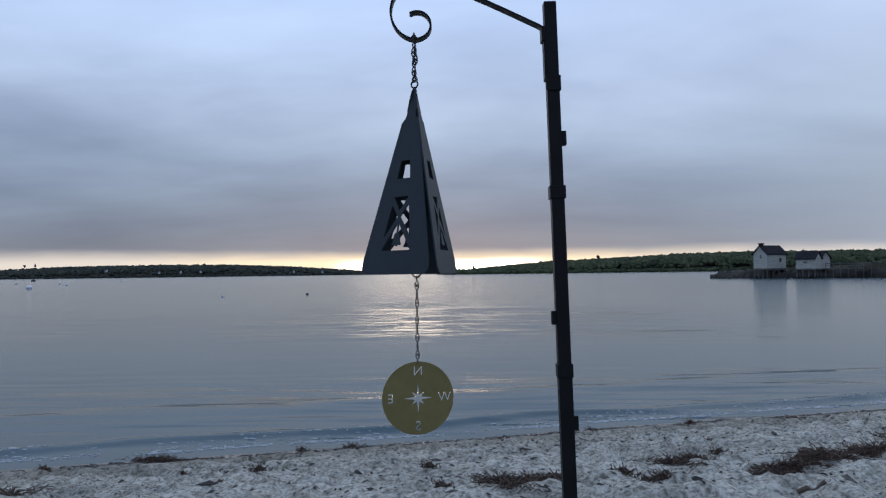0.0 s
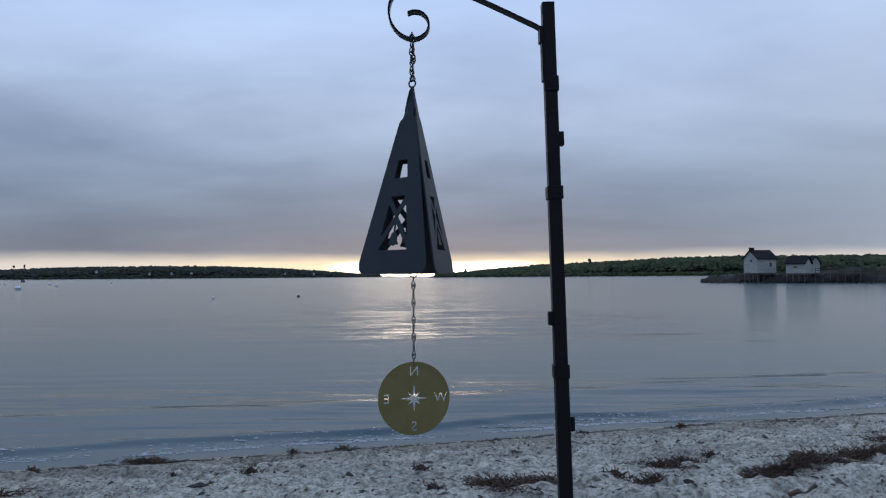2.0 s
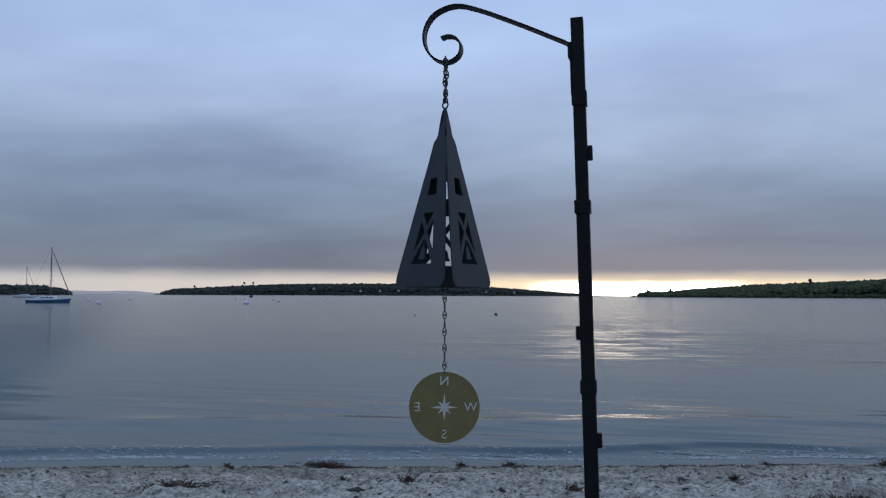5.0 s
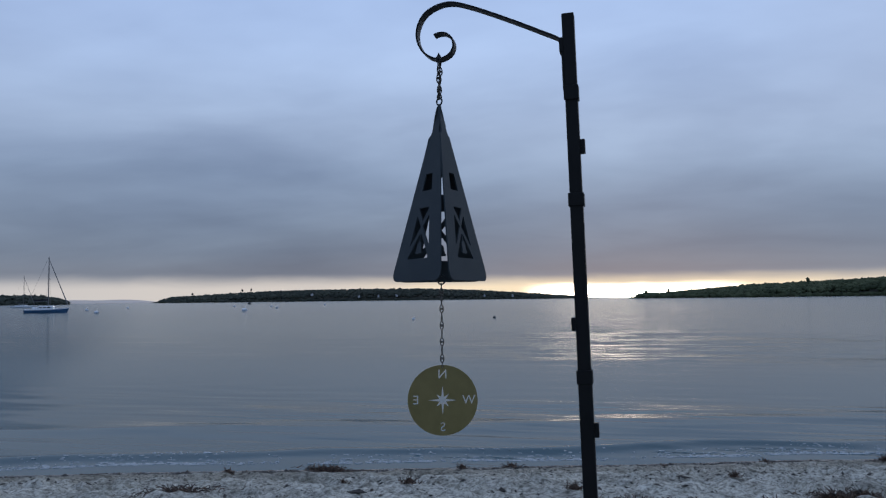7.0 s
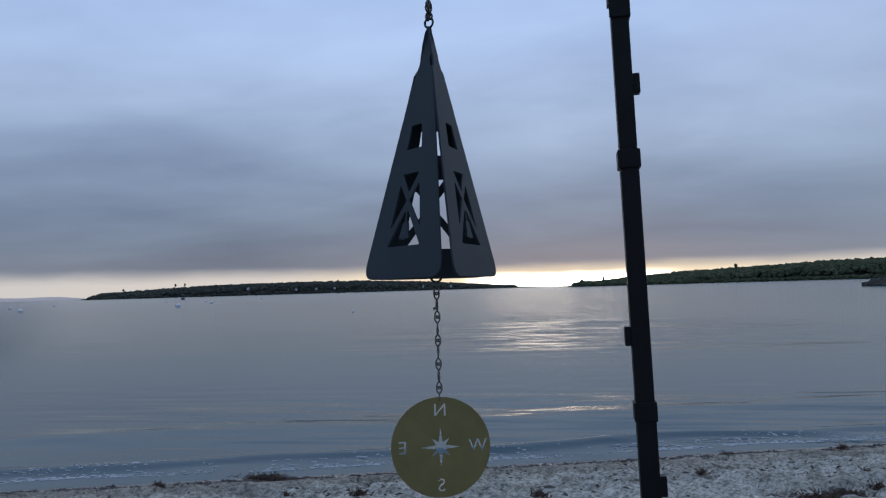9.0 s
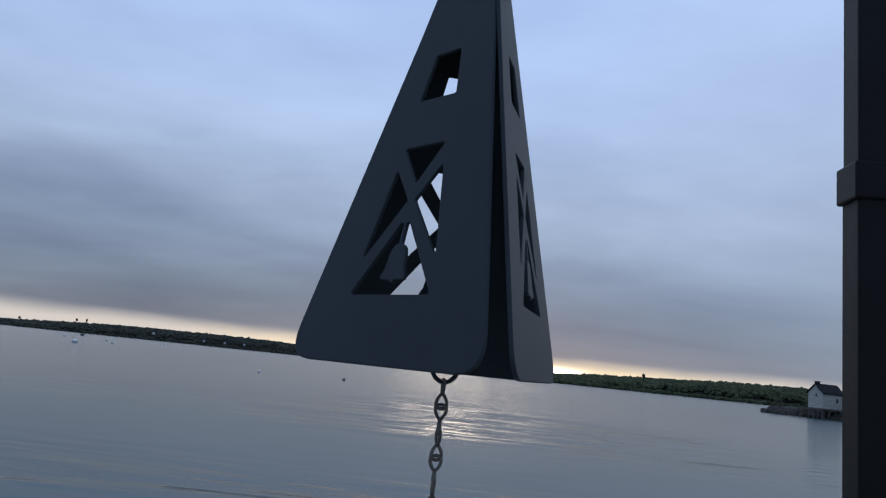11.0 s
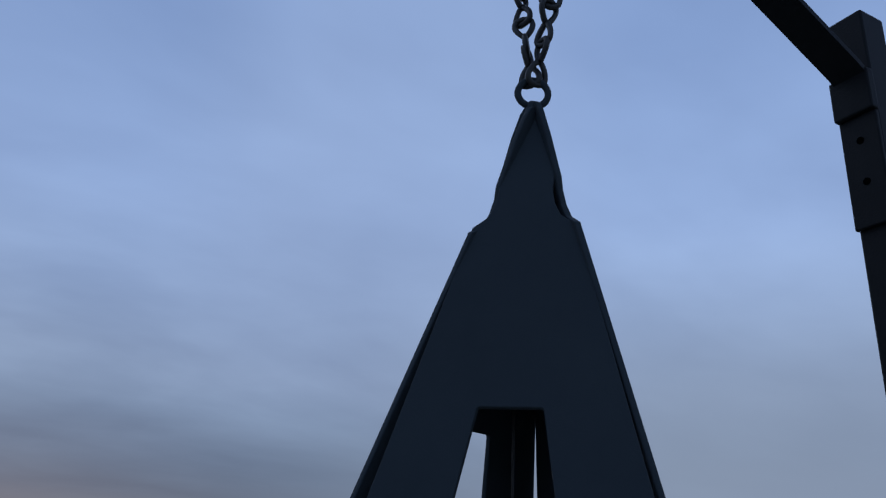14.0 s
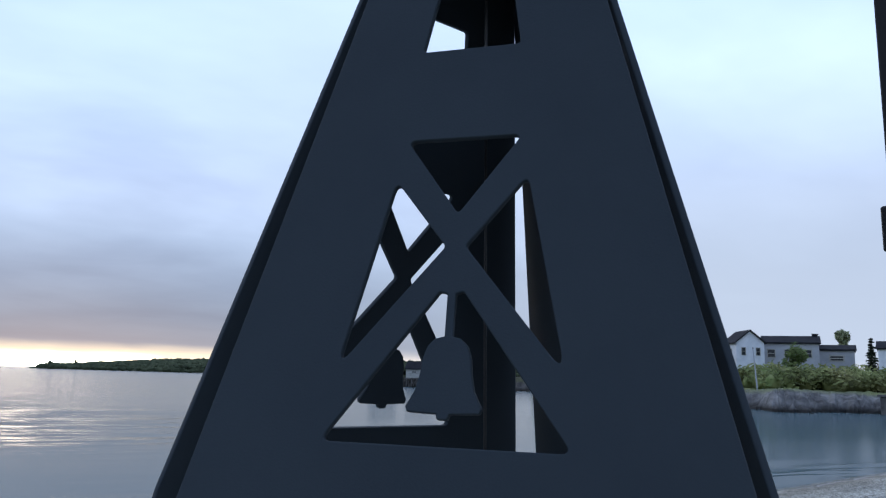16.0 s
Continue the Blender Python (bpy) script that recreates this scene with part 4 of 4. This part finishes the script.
for a, el, r in ((37.0, -.69, .34), (37.6, -.50, .32), (35.1, -.40, .30), (27.5, -.69, .42), (28.2, -.38, .35), (25.7, -.41, .32), (25.3, -.52, .32), (22.0, -.34, .36), (15.6, -1.45, .11)):
    buoy(a, el, r, BUOY, "white mooring ball floating on the bay")
for a, el, r in ((9.8, -1.40, .12), (27.2, -.22, .9)):
    buoy(a, el, r, BLACKBUOY, "dark lobster buoy floating on the bay")

# ---- the hanging pole ----
LEAN = math.degrees(math.atan(.0250))
FOOT = Vector((.2347, 1.2795, .42))
pole = thing("hanging_pole", Matrix.Translation(FOOT) @ pose(0, 0, 0, 0, -LEAN, 0), "black square steel pole with a scrolled hook arm, planted in sand", "pole stand")


def square(name, z0, z1, w, bevel=.0012, label=""):
    bm = bmesh.new()
    box(bm, -w / 2, w / 2, -w / 2, w / 2, z0 - FOOT.z, z1 - FOOT.z, bevel)
    return part(name, bm, POLE, pole, label)


square("lower_tube", .05, 1.362, .0222)
square("middle_tube", 1.358, 1.652, .0213)
square("upper_tube", 1.648, 1.9665, .0206)
square("collar", 1.6398, 1.6616, .0262)
square("collar", 1.3474, 1.3700, .0258)
bm = bmesh.new()
box(bm, -.0131, -.0101, -.0108, .0108, 1.8362 - FOOT.z, 1.9004 - FOOT.z, .0008)
strap = part("strap", bm, POLE, pole, "flat black strap of the arm on the tube")
bm = bmesh.new()
box(bm, -.0122, .0124, -.0134, -.0101, 1.8180 - FOOT.z, 1.8426 - FOOT.z, .0010)
box(bm, .0101, .0124, -.0101, .0090, 1.8180 - FOOT.z, 1.8426 - FOOT.z, .0008)
part("clamp", bm, POLE, pole, "black steel clamp round the tube")
for z0, z1, s, reach in ((1.7278, 1.7515, 1, .0075), (1.4339, 1.4564, -1, .0068), (1.2613, 1.285, 1, .0078), (1.06, 1.083, -1, .0070)):
    bm = bmesh.new()
    a, b = sorted((s * .0095, s * (.0110 + reach)))
    box(bm, a, b, -.0075, .0075, z0 - FOOT.z, z1 - FOOT.z, .0014)
    clip = part("clip", bm, POLE, pole, "black locking clip")
    part("pin", rod(bmesh.new(), (s * .011, -.009, (z0 + z1) / 2 - FOOT.z), (s * .011, .009, (z0 + z1) / 2 - FOOT.z), .0022, .0022, 8), POLE, clip)


def ribbon(pts, width, thick):
    """A flat bar bent along points in the x, z plane."""
    bm = bmesh.new()
    rings, n = [], len(pts)
    for i, (x, z) in enumerate(pts):
        a, b = pts[max(i - 1, 0)], pts[min(i + 1, n - 1)]
        d = Vector((b[0] - a[0], 0, b[1] - a[1])).normalized()
        o = Vector((-d.z, 0, d.x))
        c = Vector((x, 0, z))
        ring = []
        for sy, so in ((-1, -1), (1, -1), (1, 1), (-1, 1)):
            ring.append(bm.verts.new(c + Vector((0, sy * width / 2, 0)) + o * so * thick / 2))
        rings.append(ring)
    for a, b in zip(rings, rings[1:]):
        for k in range(4):
            bm.faces.new((a[k], a[(k + 1) % 4], b[(k + 1) % 4], b[k]))
    bm.faces.new(rings[0][::-1])
    bm.faces.new(rings[-1])
    bmesh.ops.recalc_face_normals(bm, faces=bm.faces)
    return bm


def smooth_path(pts, per=6):
    out = []
    for i in range(len(pts) - 1):
        p0, p1, p2, p3 = (Vector(pts[min(max(k, 0), len(pts) - 1)]) for k in (i - 1, i, i + 1, i + 2))
        for s in range(per):
            t = s / per
            out.append(tuple(.5 * (2 * p1 + (p2 - p0) * t + (2 * p0 - 5 * p1 + 4 * p2 - p3) * t * t + (3 * p1 - p0 - 3 * p2 + p3) * t ** 3)))
    return out + [tuple(pts[-1])]


# the arm rises from the sleeve, bends over and rolls into a scroll
ARM_Y = 1.2725
arm_line = [(.1843, 1.9060), (.1842, 1.9150), (.1815, 1.9235), (.1539, 1.9375), (.1109, 1.9582), (.0671, 1.9782), (.0276, 1.9946), (-.0025, 2.0035), (-.0279, 2.0012), (-.0512, 1.9888), (-.0645, 1.9667), (-.0658, 1.9425), (-.0560, 1.9214), (-.0391, 1.9085), (-.0218, 1.9062), (-.0070, 1.9141), (-.0010, 1.9266), (-.0035, 1.9399), (-.0132, 1.9494), (-.0254, 1.9515), (-.0356, 1.9486)]
bm = ribbon(smooth_path(arm_line), .0190, .0034)
bmesh.ops.transform(bm, matrix=pole.matrix_basis.inverted() @ Matrix.Translation((0, 0 + 1.2785, 0)), verts=bm.verts)
arm = part("hook_arm", bm, POLE, pole, "flat black bar rolled into a scroll")
bm = bmesh.new()
box(bm, -.0162, -.0100, -.0115, .0115, 1.9004 - FOOT.z, 1.9255 - FOOT.z, .001)
part("arm_plate", bm, POLE, pole)
# flat discs on the strap; near-black colour stands for open, shaded holes
for z in (1.8856, 1.8613):
    part("hole_disc", rod(bmesh.new(), (-.0134, 0, z - FOOT.z), (-.0120, 0, z - FOOT.z), .0021, .0021, 12), HOLE_DARK, strap, "near-black disc standing for the dark of a hole")
bm = bmesh.new()
for z0, z1, r0, r1 in ((1.9072, 1.9112, .0052, .0052), (1.9112, 1.9150, .0046, .0026), (1.9150, 1.9185, .0016, .0012)):
    rod(bm, (-.0290, 1.2785, z0), (-.0290, 1.2785, z1), r0, r1, 6 if r0 > .005 else 12)
bmesh.ops.transform(bm, matrix=pole.matrix_basis.inverted(), verts=bm.verts)
part("cap_nut", bm, POLE, pole, "pointed cap nut on the scroll")

# ---- the wind bell ----
AXIS = Vector((-0.0288, 1.2777))
BASE_Z = 1.5190
bell = thing("wind_bell", pose(AXIS.x, AXIS.y, BASE_Z), "three-sided black steel wind bell hanging above a compass disc", "wind bell")
TAU = math.atan(.1627)
THICK = .0024


def flat(points):
    """Plate coordinates from millimetres across and up."""
    return [(x / 1000, z / 1000 / math.cos(TAU)) for x, z in points]


def mirror(points):
    return points + [(-x, z) for x, z in points[::-1]]


outline = rounded(flat([(84.3, 0), (18.7, 252.5), (13.2, 256.5), (10.8, 262), (9.9, 268), (10.4, 273), (7.2, 292), (4.4, 304), (2.4, 308.5), (-2.4, 308.5), (-4.4, 304), (-7.2, 292), (-10.4, 273), (-9.9, 268), (-10.8, 262), (-13.2, 256.5), (-18.4, 252.5), (-80.8, 0)]), [.017, .001, .003, .003, .003, .002, .003, .002, .002, .002, .002, .003, .002, .003, .003, .003, .001, .017], 6)
window_high = rounded(flat([(15.4, 156), (10.4, 185.5), (-10.4, 185.5), (-15.4, 156)]), [.0012, .0012, .0012, .0012])
brace_top = rounded(flat([(17.4, 125.8), (-17.4, 125.8), (0, 102.2)]), [.0014, .0014, .0012])
brace_left = rounded(flat([(-19.6, 113.0), (-31.8, 57.8), (-2.9, 92.6)]), [.0016, .0016, .0014])
brace_right = [(-x, y) for x, y in brace_left[::-1]]
half = [(34.2, 38.4), (3.4, 79.6), (1.2, 79.0), (1.1, 67.2), (3.6, 66.6), (5.6, 64.6), (6.8, 61.0), (7.1, 57.5), (8.1, 52.8), (10.5, 48.4), (9.9, 47.0), (1.9, 46.7), (1.4, 45.2)]
bell_cut = rounded(flat(mirror(half)), [.0016, .0012, 0, 0, .0008, .001, .001, .001, .001, .0008, .0006, 0, .0006] + [.0006, 0, .0006, .0008, .001, .001, .001, .001, .0008, 0, 0, .0012, .0016], 4)
plate = plate_mesh("plate", [outline, window_high, brace_top, brace_left, brace_right, bell_cut], THICK, .0004, IRON)
# the three plates are not set quite alike: turn, distance from the axis at the foot, lean, and shift along the plate
for turn, reach, tau, slide in ((44.28, 0.0542, 0.1735, -0.0004), (-78.54, 0.0539, 0.1685, -0.0014), (-193.84, 0.0662, 0.2157, 0.0010)):
    a = radians(turn)
    n_out = Vector((-math.sin(a), -math.cos(a), 0))
    across = Vector((math.cos(a), -math.sin(a), 0))
    up = Vector((0, 0, 1)) * math.cos(tau) - n_out * math.sin(tau)
    face = across.cross(up)
    m = Matrix((across, up, face)).transposed().to_4x4()
    m.translation = n_out * reach + across * slide - face * THICK / 2
    share("plate", plate, bell, m)


def ring(name, centre, r, wire, axis, label="", mat=IRON):
    u = Vector(axis).orthogonal().normalized()
    w = Vector(axis).normalized().cross(u)
    bm = bmesh.new()
    tube(bm, [Vector(centre) + u * r * math.cos(i * math.pi / 12) + w * r * math.sin(i * math.pi / 12) for i in range(24)], wire, 8, True)
    return part(name, bm, mat, bell, label, True)


TOP = .3086
view = Vector((-.45, -.89, 0))
ring("top_ring", (0, 0, TOP + .0046), .0060, .0014, view, "black steel hanging ring")
part("top_weld", rod(bmesh.new(), (0, 0, TOP - .006), (0, 0, TOP), .0036, .0022, 10), IRON, bell)
part("clapper_wire", rod(bmesh.new(), (0, 0, .008), (-.0045, .002, .285), .0005, .0005, 6), DARKWIRE, bell, "thin dark wire holding the ring")
ring("bottom_ring", (0, 0, .0025), .0078, .0014, (-.35, -.93, 0), "black steel ring under the bell")


def jack_link(length, half_w, wire):
    """A figure-eight link: two teardrop eyes at right angles."""
    bm = bmesh.new()
    for s, plane in ((1, 0), (-1, 1)):
        pts = []
        for i in range(19):
            t = i / 18
            ang = math.pi * (1 - 2 * t) * .93
            w = half_w * math.sin(ang) * (1 + .42 * math.cos(ang))
            z = s * (length * .25 + length * .25 * math.cos(ang))
            pts.append((w, 0, z) if plane == 0 else (0, w, z))
        tube(bm, pts, wire, 6)
    return mesh_of("chain_link", bm, ZINC, True)


def strand(p, q, count, me, turn0):
    p, q = Vector(p), Vector(q)
    d = (q - p)
    q0 = d.to_track_quat("Z", "Y").to_matrix().to_4x4()
    for i in range(count):
        share("chain_link", me, bell, Matrix.Translation(p + d * (i + .5) / count) @ q0 @ pose(0, 0, 0, 0, 0, turn0 + 90 * i + 17 * math.sin(i * 2.1)))


PITCH = .0138
lower = jack_link(PITCH * 1.2, .0029, .00105)
DISC_R = .0596
DISC_Z = 1.3165 - BASE_Z
strand((0, 0, DISC_Z + DISC_R - .003), (0, 0, -.0050), 10, lower, 10)
upper = jack_link(.0166 * 1.2, .0036, .00125)
upper.materials.clear()
upper.materials.append(DARKWIRE)
HOOK = 1.9050 - BASE_Z
strand((-.0005, .001, TOP + .0098), (-.0010, 0.0143, HOOK), 4, upper, 30)
strand((.0005, -.001, TOP + .0098), (.0026, -0.0147, HOOK), 4, upper, 75)

# the compass disc that catches the wind: letters and star are cut through, seen from behind
loops = [[(DISC_R * math.cos(i * math.pi / 48), DISC_R * math.sin(i * math.pi / 48)) for i in range(96)]]
star = []
for i in range(16):
    r = (.0245, .0062, .0150, .0062)[i % 4]
    star.append((r * math.sin(i * math.pi / 8), r * math.cos(i * math.pi / 8)))
loops.append(star)
loops.append([(.0013 * math.cos(i * math.pi / 5), DISC_R - .0040 + .0013 * math.sin(i * math.pi / 5)) for i in range(10)])
flip = Matrix.Diagonal((-1, 1, 1, 1))
for ch, x, y in (("N", 0, .0435), ("S", 0, -.0455), ("E", -.0455, 0), ("W", .0445, 0)):
    loops += letter_loops(ch, .0215, Matrix.Translation((x, y, 0)) @ flip)
disc = plate_mesh("wind_catcher", loops, .0014, 0.0, BRONZE)
ob = share("wind_catcher", disc, bell, pose(0, 0, DISC_Z, 90, 0, 14))
tagged(ob, "olive bronze disc cut with a compass star and N E S W")

# ---- on the sand ----


def on_sand(x, y, dz=0.0):
    return Vector((x, y, beach_height(x, y) + dz))


def kelp(seed, r, count, long):
    """A heap of dried weed: many thin curled strips."""
    rnd = random.Random(seed)
    bm = bmesh.new()
    for _ in range(count):
        a, d = rnd.uniform(0, 6.28), r * abs(rnd.gauss(0, .60))
        x, y, z = math.cos(a) * d * 2.1, math.sin(a) * d * .62, rnd.uniform(0, .020) * math.exp(-(d / r) ** 2 * 1.5) + .003
        t, ln, bend = rnd.uniform(0, 6.28), long * rnd.uniform(.4, 1.2), rnd.uniform(-.8, .8)
        pts = []
        for i in range(5):
            pts.append((x, y, z))
            x, y, z = x + math.cos(t) * ln / 4, y + math.sin(t) * ln / 4, max(.003, z + rnd.uniform(-.012, .014))
            t += bend / 4
        tube(bm, pts, rnd.uniform(.0010, .0030), 4)
    for v in bm.verts:
        v.co.z = max(v.co.z, -.006)
    return mesh_of("tangle", bm, WEED)


def heap(me, x, y, s, turn, label):
    p = on_sand(x, y, .004)
    top = thing("seaweed_heap", pose(p.x, p.y, p.z, 0, 0, turn), label, "seaweed", "seaweed heaps")
    ob = tagged(new("tangle", me), kind="stuff")
    ob.parent = top
    ob.scale = (s * 1.2, s * 1.2, 1.0)


KELP = [kelp(21, .15, 460, .085), kelp(22, .10, 230, .070), kelp(23, .030, 80, .034)]
BIG, MID, SMALL = "large tangled heap of dried dark brown seaweed on sand", "strewn patch of dark brown seaweed on sand", "small dark tuft of seaweed on sand"
rnd = random.Random(31)
for x, y, k, s in ((.29, 3.90, 1, .8), (.38, 4.02, 0, .6), (.46, 4.10, 1, .7), (.58, 4.14, 2, 1.2), (-.01, 4.0, 2, 1.1), (.92, 4.08, 2, 1.2), (1.00, 4.02, 1, .7), (1.10, 3.98, 1, .65), (1.22, 4.24, 1, .6), (1.35, 4.38, 1, .5), (1.44, 4.46, 2, 1.0), (1.58, 4.56, 2, .9),
                   (1.62, 4.05, 1, .6), (1.74, 4.13, 1, .8), (1.86, 4.22, 0, .55), (1.98, 4.29, 0, .55), (2.10, 4.34, 1, .7), (2.22, 4.40, 1, .7), (2.36, 4.50, 0, .6), (2.50, 4.58, 0, .6), (2.64, 4.68, 0, .6), (2.80, 4.82, 0, .7), (3.0, 5.0, 0, .7), (3.3, 5.25, 1, 1.0),
                   (-2.36, 6.42, 1, .8), (-2.2, 6.36, 2, 1.2), (-1.1, 4.76, 2, 1.0), (-1.19, 6.70, 2, .8), (-.78, 6.78, 2, 1.3), (-2.38, 4.2, 1, 1.0), (-2.24, 6.40, 1, .7), (-.08, 4.7, 2, 1.0), (1.82, 5.5, 2, 1.2), (.48, 6.9, 2, .9), (3.4, 7.75, 2, 1.4), (4.9, 8.2, 2, 1.6), (2.3, 7.45, 2, 1.0), (1.3, 7.1, 2, .8), (-3.0, 6.0, 2, 1.0), (-1.7, 5.2, 2, .6), (.9, 5.6, 2, .7), (2.9, 6.2, 2, .9)):
    heap(KELP[k], x, y, s, rnd.uniform(-35, 50), (BIG, MID, SMALL)[k])


def stick(x, y, length, r, turn, label, seed):
    rnd = random.Random(seed)
    p = on_sand(x, y, r * .6)
    top = thing("driftwood_stick", pose(p.x, p.y, p.z, 0, 0, turn), label, "driftwood", "driftwood")
    bm = bmesh.new()
    pts = []
    for i in range(7):
        t = i / 6 - .5
        q = Matrix.Rotation(radians(turn), 3, "Z") @ Vector((t * length, 0, 0))
        z = beach_height(p.x + q.x, p.y + q.y) + r * .5 - p.z
        pts.append((t * length, rnd.uniform(-.05, .05) * length, max(z, -.01)))
    tube(bm, pts, r, 7)
    for v in bm.verts:
        v.co.z += rnd.uniform(-.15, .15) * r
    part("stem", bm, DRIFT, top, smooth=True)
    a = pts[4]
    part("twig", tube(bmesh.new(), [a, (a[0] + length * .08, a[1] + length * .05, a[2] + r), (a[0] + length * .13, a[1] + length * .12, a[2] + r * 1.2)], r * .4, 5), DRIFT, top)


stick(-2.12, 6.42, .45, .007, 8, "thin dark driftwood branch at the waterline", 1)
stick(-2.45, 6.34, .36, .006, -6, "thin dark driftwood branch at the waterline", 2)
stick(-1.35, 6.62, .22, .006, 12, "short dark driftwood twig on wet sand", 3)
stick(-1.35, 4.6, .22, .006, 30, "thin bleached twig on dry sand", 4)
stick(1.71, 3.70, .12, .012, -12, "reddish brown stub of driftwood on dry sand", 5)
stick(3.6, 7.7, .30, .009, 14, "dark driftwood at the waterline", 6)


def scatter():
    """Scraps of weed, bark and pebbles all over the dry sand."""
    rnd = random.Random(77)
    verts, faces = [], []
    n = 0
    while n < 8500:
        x, y = rnd.uniform(-5.5, 8), rnd.uniform(3.3, 9.3)
        z = beach_height(x, y, False)
        if z < .012:
            continue
        if n % 3 == 0:  # the tide line
            y = shore_y(x) - rnd.gauss(.30, .06)
            z = beach_height(x, y, False)
        gate = noise.noise((x * 1.1, y * 1.1, 3)) + .9 * math.exp(-((z - .043) / .02) ** 2)
        if gate + rnd.uniform(-.5, .6) < .1:
            continue
        z = beach_height(x, y)
        s = rnd.uniform(.004, .012) * (2.0 if rnd.random() < .06 else 1)
        lx, ly, lz, t = s * rnd.uniform(.8, 3.0), s * rnd.uniform(.5, 1), s * rnd.uniform(.4, .9), rnd.uniform(0, 3.14)
        c, q = math.cos(t), math.sin(t)
        i0 = len(verts)
        for a, b, h in ((-1, 0, 0), (0, -1, .2), (1, 0, 0), (0, 1, .2), (.2, .1, 1.2), (-.2, 0, -.6)):
            u, w = a * lx * rnd.uniform(.7, 1.2), b * ly * rnd.uniform(.7, 1.2)
            verts.append((x + u * c - w * q, y + u * q + w * c, z + h * lz))
        for a, b, d in ((0, 1, 4), (1, 2, 4), (2, 3, 4), (3, 0, 4), (1, 0, 5), (2, 1, 5), (3, 2, 5), (0, 3, 5)):
            faces.append((i0 + a, i0 + b, i0 + d))
        n += 1
    me = bpy.data.meshes.new("beach_debris")
    me.from_pydata(verts, [], faces)
    me.materials.append(DEBRIS)
    tagged(new("beach_debris", me), "dark scraps of weed, bark and pebbles on the sand", "debris", kind="stuff")


scatter()
